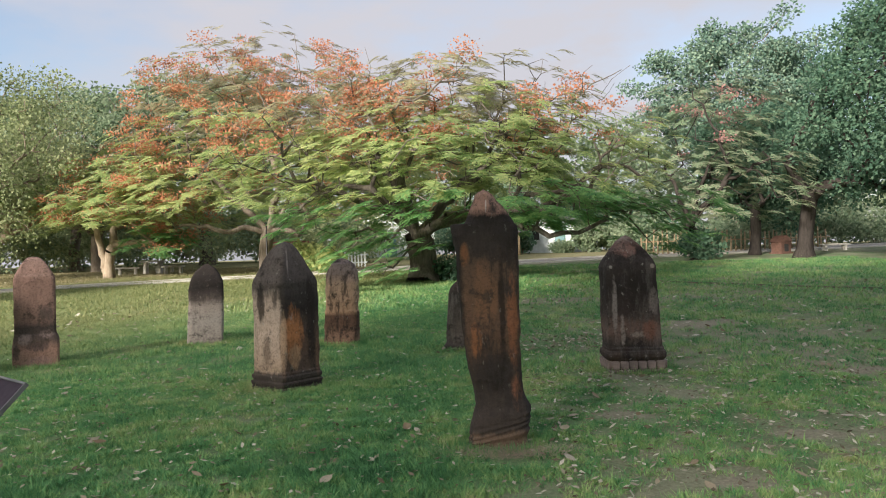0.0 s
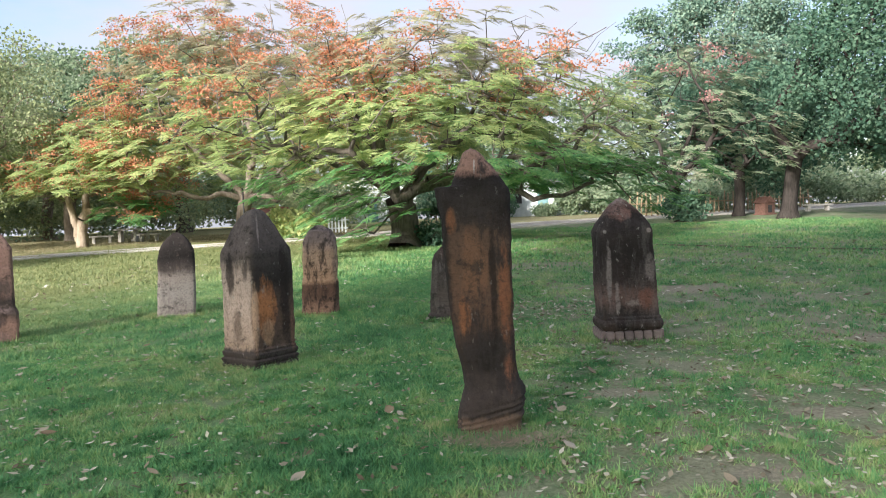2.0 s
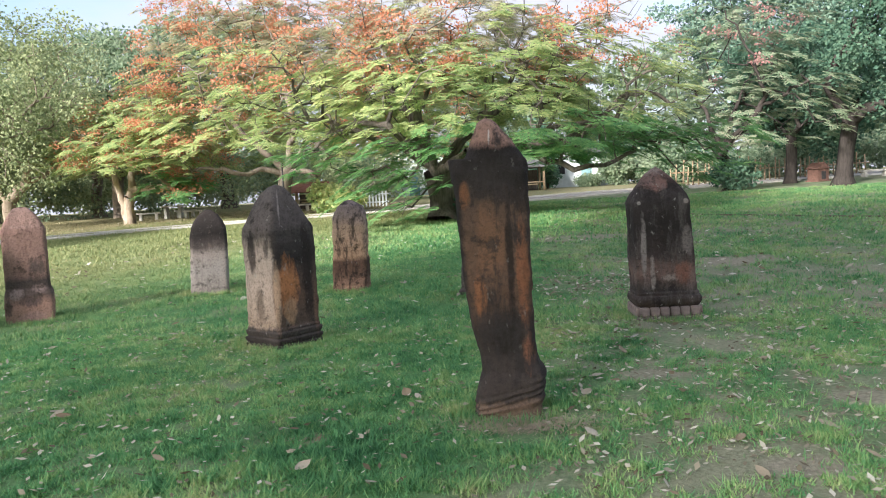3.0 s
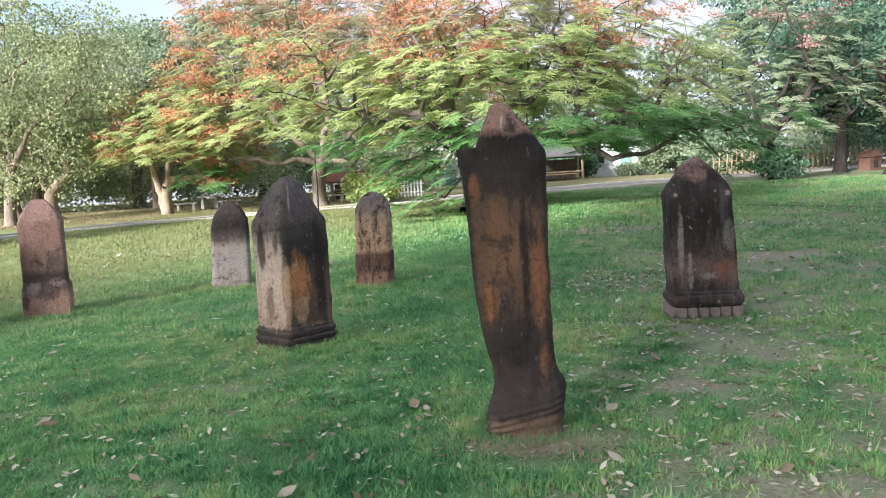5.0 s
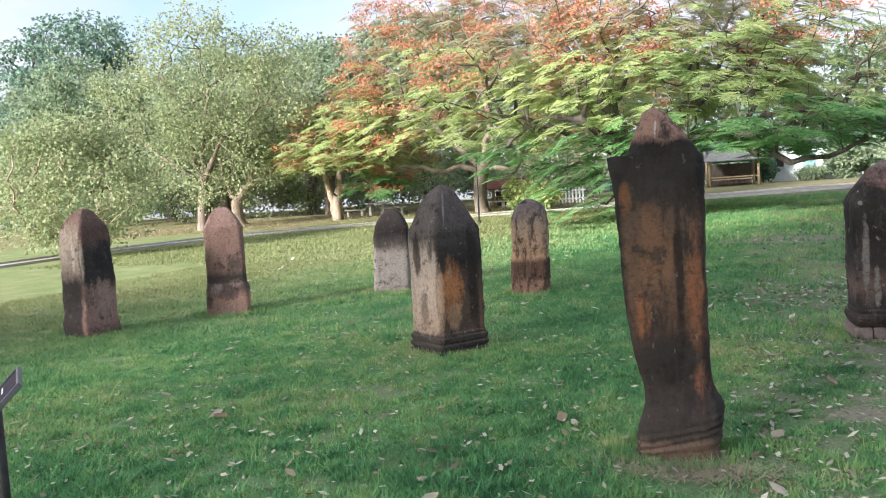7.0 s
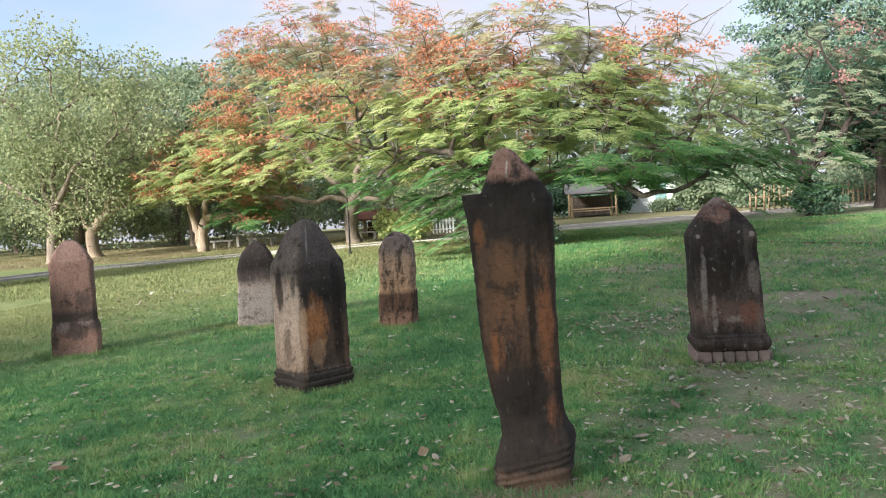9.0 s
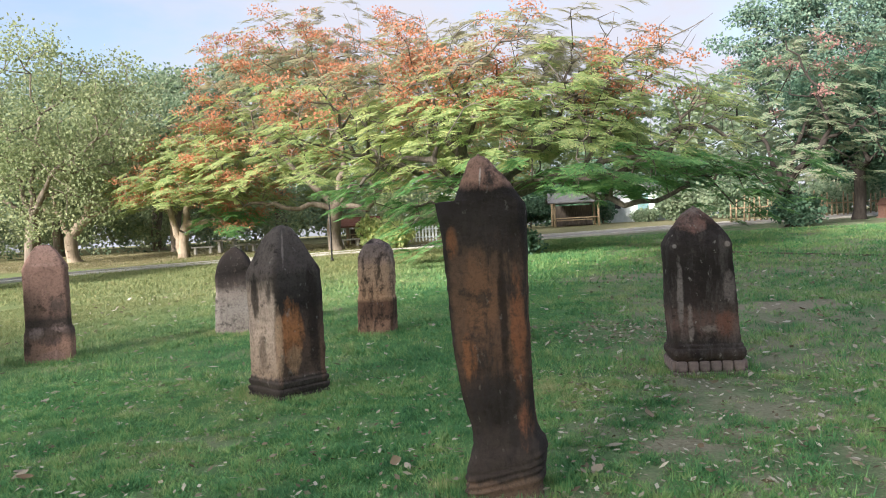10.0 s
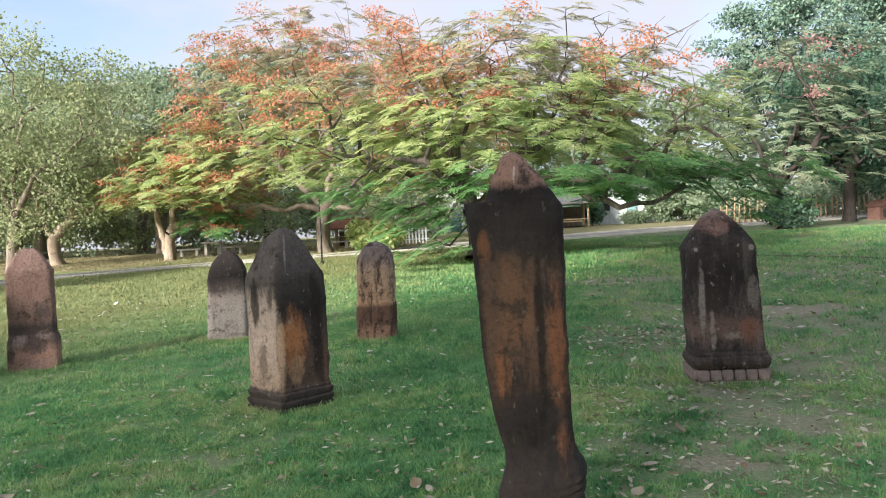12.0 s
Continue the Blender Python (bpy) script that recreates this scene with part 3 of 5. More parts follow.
for k in range(5):
    for sgn in (-1, 1):
        o = part("carved_petal", petal_x, stone_petal, stone_r_thing)
        o.matrix_local = pose(sgn * 0.3, (k - 2) * 0.096, 0.046, 0, 0, 90)

# reddish stone with a shouldered foot
stone_l1 = stained_stone("stone_reddish", [(0.0, (0.19, 0.125, 0.1)), (0.16, PINK), (0.24, (0.09, 0.068, 0.06)), (0.36, (0.055, 0.044, 0.041)), (0.42, (0.17, 0.11, 0.09)), (0.8, (0.18, 0.115, 0.095)), (0.88, (0.22, 0.145, 0.12)), (1.0, (0.2, 0.135, 0.115))], 1.62, 13.0, UMB, 0.3, 0.06, 0.1, None, None, 0.2, [
    (0.14, 0.78, 0.12, 0.14, SOOT, 0.85), (-0.12, 0.42, 0.1, 0.09, (0.26, 0.2, 0.185), 0.8), (0.15, 0.48, 0.1, 0.07, (0.22, 0.165, 0.15), 0.8), (-0.25, 0.25, 0.06, 0.14, SOOT, 0.85), (0.05, 0.3, 0.16, 0.08, (0.07, 0.055, 0.055), 0.8), (0.02, 0.08, 0.2, 0.1, (0.28, 0.185, 0.165), 0.8), (0.0, 1.35, 0.25, 0.03, (0.23, 0.16, 0.135), 0.7)], 30.0)
standing_stone(-6.735, 10.1, "reddish-brown sandstone slab with a shouldered pinkish foot", [
    (-0.12, 0, 0, 0.36, 0.25, 11, 33, 0), (0.05, 0, 0, 0.365, 0.25, 11, 33, 0), (0.25, 0, 0, 0.37, 0.255, 13.2, 33, 0), (0.4, 0.01, 0, 0.362, 0.25, 13.2, 33, 0), (0.45, 0.008, 0, 0.345, 0.235, 13.2, 33, 0), (0.49, 0, 0, 0.325, 0.215, 15.4, 33, 0), (0.85, 0, 0, 0.326, 0.215, 15.4, 33, 0),
    (1.29, 0, 0, 0.33, 0.215, 17.6, 33, 0), (1.32, 0, 0, 0.322, 0.208, 15.4, 33, 0), (1.42, 0, 0, 0.268, 0.17, 15.4, 33, 0), (1.54, 0, 0, 0.18, 0.12, 13.2, 33, 0), (1.6, -0.01, 0, 0.115, 0.08, 11, 33, 0), (1.615, -0.01, 0, 0.08, 0.06, 8.8, 33, 0)], stone_l1, 7, 0.006, 0.83)

# broad stone with flaking pale skin
stone_l2 = stained_stone("stone_flaking", [(0.0, (0.16, 0.1, 0.085)), (0.12, (0.27, 0.17, 0.145)), (0.38, (0.26, 0.17, 0.145)), (0.45, SOOT), (0.66, (0.05, 0.042, 0.042)), (0.76, (0.11, 0.072, 0.06)), (1.0, (0.13, 0.085, 0.072))], 1.72, 17.0, SOOT, 0.35, 0.12, 0.1,
                         (0.17, [(0.0, SOOT), (0.2, SOOT), (0.42, BLK), (0.5, (0.16, 0.13, 0.11)), (0.6, (0.24, 0.2, 0.165)), (0.8, (0.27, 0.225, 0.185)), (0.88, (0.15, 0.1, 0.08)), (1.0, (0.13, 0.085, 0.07))]), None, 0.45, [
    (0.22, 1.05, 0.12, 0.24, (0.03, 0.027, 0.03), 0.9), (0.2, 0.45, 0.13, 0.35, (0.31, 0.21, 0.185), 0.85), (-0.12, 1.1, 0.03, 0.25, (0.36, 0.31, 0.26), 0.8), (0.0, 1.05, 0.03, 0.3, (0.33, 0.28, 0.23), 0.8), (-0.07, 0.6, 0.12, 0.18, BLK, 0.85)], 38.0, 1.25)
standing_stone(-7.65, 8.4, "broad sandstone slab with flaking pale and sooty faces", [
    (-0.12, 0, 0, 0.216, 0.279, 8, 2, 0), (0.05, 0, 0, 0.225, 0.289, 8, 2, 0), (0.2, -0.02, 0, 0.236, 0.293, 9.6, 2, 0), (0.28, -0.01, 0, 0.219, 0.279, 9.6, 2, 0), (0.35, 0, 0, 0.216, 0.27, 11.2, 2, 0), (0.7, 0, 0, 0.216, 0.27, 11.2, 2, 0), (1.06, 0, 0, 0.21, 0.261, 11.2, 2, 0),
    (1.4, 0, 0, 0.201, 0.247, 11.2, 2, 0), (1.52, 0, 0, 0.172, 0.205, 9.6, 2, 0), (1.62, 0, 0, 0.117, 0.14, 8, 2, 0), (1.68, 0.02, 0, 0.064, 0.084, 6.4, 2, 0), (1.7, 0.02, 0, 0.035, 0.056, 4.8, 2, 0)], stone_l2, 9, 0.01)

# two small stones and the half-hidden one
stone_g1 = stained_stone("stone_sooty", [(0.0, (0.3, 0.265, 0.24)), (0.3, (0.3, 0.275, 0.255)), (0.48, (0.28, 0.245, 0.22)), (0.56, (0.09, 0.075, 0.07)), (0.7, BLK), (0.85, SOOT), (1.0, (0.06, 0.05, 0.045))], 1.4, 21.0, SOOT, 0.25, 0.07, 0.15, gain=1.1)
standing_stone(-5.0, 12.18, "small grey sandstone slab with a sooty pointed top", [
    (-0.12, -0.03, 0, 0.32, 0.2, 12, 20, 0), (0.1, -0.03, 0, 0.318, 0.2, 12, 20, 0), (0.5, -0.005, 0, 0.315, 0.2, 12, 20, 0), (0.96, 0.015, 0, 0.306, 0.19, 11, 20, 0), (1.1, 0.025, 0, 0.288, 0.18, 9, 20, 0), (1.2, 0.03, 0, 0.24, 0.16, 6.4, 20, 0), (1.3, 0.035, 0, 0.165, 0.12, 5.2, 20, 0), (1.385, 0.04, 0, 0.05, 0.06, 4.4, 20, 0)], stone_g1, 11, 0.006, 0.925)
stone_g2 = stained_stone("stone_streaked", [(0.0, (0.28, 0.18, 0.125)), (0.12, (0.24, 0.15, 0.11)), (0.22, (0.13, 0.08, 0.06)), (0.34, (0.14, 0.085, 0.062)), (0.38, (0.42, 0.27, 0.18)), (0.7, (0.42, 0.3, 0.22)), (0.82, (0.24, 0.19, 0.17)), (1.0, (0.18, 0.15, 0.145))], 1.42, 25.0, BLK, 0.75, 0.04, 0.35, gain=1.15)
standing_stone(-2.497, 11.84, "small pale sandstone slab with black and rusty streaks", [
    (-0.12, -0.03, 0, 0.283, 0.2, 8, 6, 0), (0.1, -0.03, 0, 0.283, 0.2, 8, 6, 0), (0.55, -0.01, 0, 0.278, 0.2, 8, 6, 0), (0.57, -0.01, 0, 0.268, 0.195, 8, 6, 0), (1.05, 0.01, 0, 0.268, 0.19, 7.2, 6, 0), (1.2, 0.015, 0, 0.252, 0.175, 5.44, 6, 0), (1.33, 0.015, 0, 0.185, 0.14, 4.48, 6, 0), (1.41, 0.0, 0, 0.06, 0.06, 3.52, 6, 0)], stone_g2, 13, 0.012, 0.965)
stone_b5 = stained_stone("stone_hidden", [(0.0, SOOT), (0.2, (0.1, 0.085, 0.075)), (0.5, (0.07, 0.06, 0.055)), (0.8, SOOT), (1.0, UMB)], 1.05, 29.0, (0.3, 0.27, 0.24), 0.4, 0.12, 0.3)
standing_stone(-0.443, 10.97, "low dark sandstone slab with a stepped foot", [
    (-0.12, 0, 0, 0.27, 0.2, 7, 0, 0), (0.09, 0, 0, 0.27, 0.2, 7, 0, 0), (0.13, 0, 0, 0.25, 0.185, 7, 0, 0), (0.3, 0, 0, 0.235, 0.17, 6, 0, 0), (0.85, 0.02, 0, 0.215, 0.16, 5, 0, 0), (0.95, 0.01, 0, 0.17, 0.14, 3.4, 0, 0), (1.06, -0.01, 0, 0.05, 0.06, 2.4, 0, 0)], stone_b5, 15, 0.009)


# ---- trees ----
def grow(rng, base, top, tips, bend=0.0, bias=0.35, wob=0.12, sag=0.0, stems=()):
    """Nodes and parents of a tree whose limbs reach every tip by short ways, and the least radius at each node.
    stems: main limbs, each (points, radius where it starts, radius where it ends)."""
    base, top = np.array(base, float), np.array(top, float)
    pos, par, length = [base], [-1], [0.0]
    side = rng.normal(size=3) * bend
    steps = 6
    for k in range(1, steps + 1):
        t = k / steps
        p = base + (top - base) * t + side * math.sin(math.pi * t) * np.array((1, 1, 0))
        length.append(length[-1] + float(np.linalg.norm(p - pos[-1])))
        pos.append(p)
        par.append(len(pos) - 2)
    start = steps - 1
    leaf_nodes = []
    least = {}
    for points, r0, r1 in stems:
        prev, run = steps, 0.0
        whole = sum(float(np.linalg.norm(np.subtract(q, p))) for p, q in zip([pos[steps], *points], points))
        for b in points:
            a, b = pos[prev], np.array(b, float)
            gap = float(np.linalg.norm(b - a))
            n = max(2, int(gap / 0.35))
            for k in range(1, n + 1):
                t = k / n
                p = a + (b - a) * t + rng.normal(size=3) * 0.05 + np.array((0, 0, 0.06 * gap * math.sin(math.pi * t)))
                length.append(length[prev] + 0.6 * float(np.linalg.norm(p - pos[prev])))
                pos.append(p)
                par.append(prev)
                prev = len(pos) - 1
                least[prev] = r0 + (r1 - r0) * (run + gap * t) / whole
            run += gap
    order = np.argsort(np.linalg.norm(np.array(tips) - top, axis=1))
    for i in order:
        tip = np.array(tips[i], float)
        arr = np.array(pos[start:])
        cost = np.linalg.norm(arr - tip, axis=1) + bias * np.array(length[start:])
        j = int(np.argmin(cost)) + start
        a = pos[j]
        dist = float(np.linalg.norm(tip - a))
        n = max(2, int(dist / 0.7))
        off = rng.normal(size=3) * wob * dist
        prev = j
        for k in range(1, n + 1):
            t = k / n
            p = a + (tip - a) * t + off * math.sin(math.pi * t) + np.array((0, 0, sag * dist * math.sin(math.pi * t)))
            if k < n:
                p = p + rng.normal(size=3) * 0.05
            length.append(length[prev] + float(np.linalg.norm(p - pos[prev])))
            pos.append(p)
            par.append(prev)
            prev = len(pos) - 1
        leaf_nodes.append(prev)
    floor = np.zeros(len(pos))
    floor[list(least.keys())] = list(least.values())
    return np.array(pos), np.array(par), leaf_nodes, floor


def limb_mesh(name, pos, par, leaf_nodes, floor, twig, trunk, flare=1.5, sides=6):
    """Tapered limbs along the nodes, and the radius at each."""
    n = len(pos)
    load = np.zeros(n)
    load[leaf_nodes] = 1
    for i in range(n - 1, 0, -1):
        load[par[i]] += load[i]
    load = np.maximum(load, 1)
    power = math.log(trunk / twig) / math.log(load[0] + 1e-6) if load[0] > 1 else 0.5
    rad = np.maximum(twig * load ** power, floor)
    rad[0] *= flare
    rad[1] *= 1 + (flare - 1) * 0.25
    ids = np.arange(1, n)
    a, b = pos[par[ids]], pos[ids]
    d = b - a
    d /= np.linalg.norm(d, axis=1)[:, None] + 1e-9
    ref = np.where(np.abs(d[:, 2:3]) > 0.9, np.array([[1.0, 0, 0]]), np.array([[0, 0, 1.0]]))
    u = np.cross(d, ref)
    u /= np.linalg.norm(u, axis=1)[:, None] + 1e-9
    v = np.cross(d, u)
    ra = np.minimum(rad[par[ids]], rad[ids] * 1.5 + 0.004)
    ra[:6] = rad[par[ids]][:6]
    rb = rad[ids]
    ang = np.linspace(0, 2 * math.pi, sides, endpoint=False)
    ca, sa = np.cos(ang)[None, :, None], np.sin(ang)[None, :, None]
    ring = u[:, None, :] * ca + v[:, None, :] * sa
    va = (a - d * 0.02)[:, None, :] + ring * ra[:, None, None]
    vb = (b + d * 0.02)[:, None, :] + ring * rb[:, None, None]
    verts = np.concatenate([va, vb], axis=1).reshape(-1, 3)
    k = np.arange(sides)
    quad = np.stack([k, (k + 1) % sides, (k + 1) % sides + sides, k + sides], axis=1)
    faces = (quad[None] + (np.arange(n - 1) * 2 * sides)[:, None, None]).reshape(-1, 4)
    return quick_mesh(name, verts, faces, True)


def unit(v):
    return v / (np.linalg.norm(v, axis=-1, keepdims=True) + 1e-9)


def frond_mesh(name, rng, centres, count, spread, size, pairs, flat=0.09, lean=0.45):
    """Feathery twice-divided leaves in flat rosettes, which tip outward from the middle of the crown."""
    rays = 7
    k = max(1, round(count / rays))
    c = np.repeat(centres, k, axis=0)
    m = len(c)
    az = rng.uniform(0, 2 * math.pi, m)
    far = rng.uniform(0, 1, m) ** 0.6 * spread
    hub = c + np.stack([np.cos(az) * far, np.sin(az) * far, rng.normal(0, flat, m) - 0.1 * far], axis=1)
    away = hub[:, :2] - np.mean(centres[:, :2], axis=0)
    away = unit(away + rng.normal(0, 0.5, (m, 2)))
    tip = lean * rng.uniform(0.3, 1.5, m)
    n = m * rays
    root = np.repeat(hub, rays, axis=0)
    az2 = np.repeat(rng.uniform(0, 2 * math.pi, m), rays) + np.tile(np.arange(rays) * 2 * math.pi / rays, m) + rng.normal(0, 0.2, n)
    flatd = np.stack([np.cos(az2), np.sin(az2)], axis=1)
    slope = np.repeat(away * tip[:, None], rays, axis=0)
    d = unit(np.concatenate([flatd, (-np.sum(flatd * slope, axis=1) + rng.normal(-0.04, 0.1, n))[:, None]], axis=1))
    flats = np.stack([-flatd[:, 1], flatd[:, 0]], axis=1)
    side = unit(np.concatenate([flats, (-np.sum(flats * slope, axis=1) + rng.normal(0, 0.12, n))[:, None]], axis=1))
    length = size * np.repeat(rng.uniform(0.75, 1.3, m), rays) * rng.uniform(0.8, 1.1, n)
    t = np.linspace(0.12, 1.0, pairs)
    curve = -0.14 * t ** 2
    stem = root[:, None, :] + d[:, None, :] * (length[:, None] * t[None])[..., None]
    stem[..., 2] += curve[None] * length[:, None]
    plen = length[:, None] * 0.34 * np.sin(math.pi * (0.18 + 0.74 * t))[None]
    wid = (length * 1.15 / pairs * 0.5)[:, None, None]
    quads = []
    for sgn in (-1, 1):
        tip = stem + (side[:, None, :] * sgn + d[:, None, :] * 0.45) * plen[..., None]
        tip[..., 2] -= 0.18 * plen
        ax = d[:, None, :] * wid
        quads.append(np.stack([stem - ax * 0.5, stem * 0.5 + tip * 0.5 - ax, tip, stem * 0.5 + tip * 0.5 + ax], axis=2))
    verts = np.concatenate(quads, axis=1).reshape(-1, 3)
    faces = np.arange(len(verts), dtype=np.int32).reshape(-1, 4)
    return quick_mesh(name, verts, faces)


def leaf_mesh(name, rng, centres, count, spread, size, flat=0.75, droop=-0.2, slim=0.42):
    """Single oval leaves, folded a little along the middle, scattered round each centre."""
    n = len(centres) * count
    c = np.repeat(centres, count, axis=0)
    dirs = unit(rng.normal(size=(n, 3)))
    off = dirs * (rng.uniform(0, 1, n) ** 0.5 * spread)[:, None]
    off[:, 2] *= flat
    p = c + off
    d = unit(dirs * 0.7 + rng.normal(size=(n, 3)) * 0.6 + np.array((0, 0, droop)))
    up = unit(rng.normal(size=(n, 3)) * 0.9 + np.array((0, 0, 1.0)))
    s = unit(np.cross(d, up))
    nrm = np.cross(s, d)
    ln = (size * rng.uniform(0.65, 1.3, n))[:, None]
    w = ln * slim
    a, b = p, p + d * ln
    m = p + d * ln * 0.48
    verts = np.stack([a, m + s * w + nrm * w * 0.25, b - nrm * ln * 0.12, m - s * w + nrm * w * 0.25], axis=1).reshape(-1, 3)
    return quick_mesh(name, verts, np.arange(n * 4, dtype=np.int32).reshape(-1, 4))


def dome_tips(rng, n, centre, rx, ry, zlow, ztop, inner=0.35, skirt=0.25):
    """Points spread through the upper shell of a wide crown; skirt: the share that hangs round its rim."""
    out = []
    while len(out) < n:
        a = rng.uniform(0, 2 * math.pi)
        lump = 1 + 0.16 * math.sin(3 * a + centre[0]) + 0.1 * math.sin(5 * a + centre[1])
        if rng.uniform() < skirt:
            r, f = rng.uniform(0.72, 1.0), rng.uniform(-0.05, 0.45)
        else:
            r, f = rng.uniform(0.03, 1) ** 0.55, rng.uniform(1 - inner, 1.03)
        z = zlow + (ztop - zlow) * f * math.sqrt(max(0.03, 1 - (r * 0.97) ** 2.2))
        out.append((centre[0] + rx * r * lump * math.cos(a), centre[1] + ry * r * lump * math.sin(a), z))
    return np.array(out)


def ball_tips(rng, n, centre, rx, ry, rz, hollow=0.45, lumps=6):
    """Points in the outer part of an uneven, lumpy crown."""
    heads = unit(rng.normal(size=(lumps, 3)) * np.array((1, 1, 0.7)))
    out = []
    while len(out) < n:
        d = unit(rng.normal(size=3))
        bulge = 0.74 + 0.34 * max(0.0, float(np.max(heads @ d))) ** 5
        r = rng.uniform(hollow, 1.0) ** 0.6 * bulge
        out.append(np.array(centre) + d * r * np.array((rx, ry, rz)))
    return np.array(out)


def tree(kind, label, base, fork, tips, trunk, twig, bark_mat, leaves, category="tree", group="", seed=0, bend=0.2, bias=0.35, sag=0.06, wob=0.12, flare=1.6, sides=6, stems=()):
    """A tree: one thing with a trunk and its limbs, and crown parts given as functions of the tips."""
    rng = np.random.default_rng(seed)
    x, y = base
    z0 = height(x, y)
    org = np.array((x, y, z0))
    pos, par, ends, floor = grow(rng, (0, 0, -0.15), np.array(fork) - org, tips - org, bend, bias, wob, sag, [([np.array(q) - org for q in points], r0, r1) for points, r0, r1 in stems])
    ob = thing(kind, pose(x, y, z0), label, category, group)
    part("trunk", limb_mesh("trunk", pos, par, ends, floor, twig, trunk, flare, sides), bark_mat, ob)
    for name, make, material in leaves:
        me = make(rng, tips - org)
        if me is not None:
            part(name, me, material, ob)
    return ob


def pick(tips, rng, chance):
    """The tips kept by a chance that depends on the place."""
    return tips[np.array([rng.uniform() < chance(p) for p in tips])]


R_ = np.random.default_rng(11)
POIN = "flame trees by the road"

# the wide flame tree in front of the road
tips_a = np.concatenate([dome_tips(R_, 560, (-2.4, 27.6), 7.5, 7.0, 3.2, 8.7, 0.6, 0.1), dome_tips(R_, 150, (-1.6, 27.0), 6.8, 6.0, 2.6, 6.0, 0.7, 0.4),
                         np.array([(-5.0 + R_.normal(0, 0.9), 25.4 + R_.normal(0, 0.8), 1.9 + R_.normal(0, 0.45)) for _ in range(34)]), np.array([(5.6 + R_.normal(0, 0.9), 27.2 + R_.normal(0, 0.8), 2.5 + R_.normal(0, 0.5)) for _ in range(26)]), np.array([(1.8 + R_.normal(0, 1.4), 25.6 + R_.normal(0, 0.9), 2.75 + R_.normal(0, 0.3)) for _ in range(36)])])
bare_a = np.array([(3.2 + R_.uniform(-2.6, 1.4), 27 + R_.uniform(-2.5, 2.5), 6.6 + R_.uniform(-1.6, 1.3)) for _ in range(40)] + [(-4.0 + R_.uniform(-7, 6), 26 + R_.uniform(-3, 4), 6.8 + R_.uniform(-2.5, 1.6)) for _ in range(150)])


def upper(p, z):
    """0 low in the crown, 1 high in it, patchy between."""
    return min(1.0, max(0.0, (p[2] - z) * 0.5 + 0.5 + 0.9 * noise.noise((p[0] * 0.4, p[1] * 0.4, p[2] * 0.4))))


def drift(p):
    """Flowering comes in patches."""
    return noise.noise((p[0] * 0.42 + 3, p[1] * 0.42, p[2] * 0.42))


def blossoms(chance, count=46, spread=0.5, size=0.09, first=None):
    return lambda rng, t: leaf_mesh("blossom", rng, pick(t[:first], rng, chance) + np.array((0, 0, 0.18)), count, spread * 0.7, size * 1.35, 0.4, 0.2, 0.45)


tree("flame_tree", "wide spreading flame tree with feathery leaves and orange blossom", (-3.2, 27.0), (-3.3, 27.1, 2.2), np.concatenate([tips_a, bare_a]), 0.55, 0.007, M_BARK_FLAME, [
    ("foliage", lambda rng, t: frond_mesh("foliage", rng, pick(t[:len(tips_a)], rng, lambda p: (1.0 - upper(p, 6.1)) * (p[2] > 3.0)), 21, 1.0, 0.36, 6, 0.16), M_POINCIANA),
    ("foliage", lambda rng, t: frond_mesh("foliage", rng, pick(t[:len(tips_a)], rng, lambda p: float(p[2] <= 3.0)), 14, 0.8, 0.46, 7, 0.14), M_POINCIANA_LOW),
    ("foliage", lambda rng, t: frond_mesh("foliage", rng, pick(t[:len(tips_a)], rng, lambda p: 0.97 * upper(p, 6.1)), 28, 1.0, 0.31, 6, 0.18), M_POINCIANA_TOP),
    ("blossom", blossoms(lambda p: 0.0 if p[2] < 4.4 else ((0.6 if drift(p) > 0.08 else 0.12) if p[0] < 1.5 else (0.5 if drift(p) > 0.22 else 0.03)), 110, 0.85, 0.062, len(tips_a)), M_BLOSSOM)], "tree", POIN, 21, 0.25, 0.22, 0.05, 0.11, 1.35, 6, [
    ([(-0.7, 25.6, 2.9), (0.6, 25.0, 2.25), (1.45, 25.0, 2.0), (2.4, 25.0, 2.05), (3.4, 25.2, 2.5)], 0.19, 0.06), ([(1.2, 26.8, 3.0), (2.4, 27.0, 3.4), (3.2, 27.0, 4.3), (4.0, 27.0, 4.5), (4.8, 27.0, 4.1)], 0.17, 0.06), ([(3.0, 26.9, 3.6), (3.6, 26.8, 4.9), (4.4, 26.8, 5.2)], 0.13, 0.04),
    ([(-0.9, 28.0, 4.4), (0.2, 28.0, 6.4), (1.6, 28.0, 7.05), (2.9, 28.0, 7.4), (4.4, 28.0, 8.1)], 0.08, 0.015), ([(0.0, 27.6, 5.2), (-0.6, 27.4, 6.6), (-1.6, 27.0, 7.6)], 0.07, 0.015), ([(-5.0, 26.8, 3.9), (-6.9, 27.0, 3.9), (-7.8, 27.0, 3.2)], 0.17, 0.06), ([(-5.6, 26.2, 3.6), (-7.6, 26.0, 4.2)], 0.15, 0.05),
    ([(-3.6, 24.0, 4.6)], 0.11, 0.03), ([(0.4, 29.5, 5.6)], 0.11, 0.03), ([(-5.4, 29.5, 5.6)], 0.11, 0.03)])

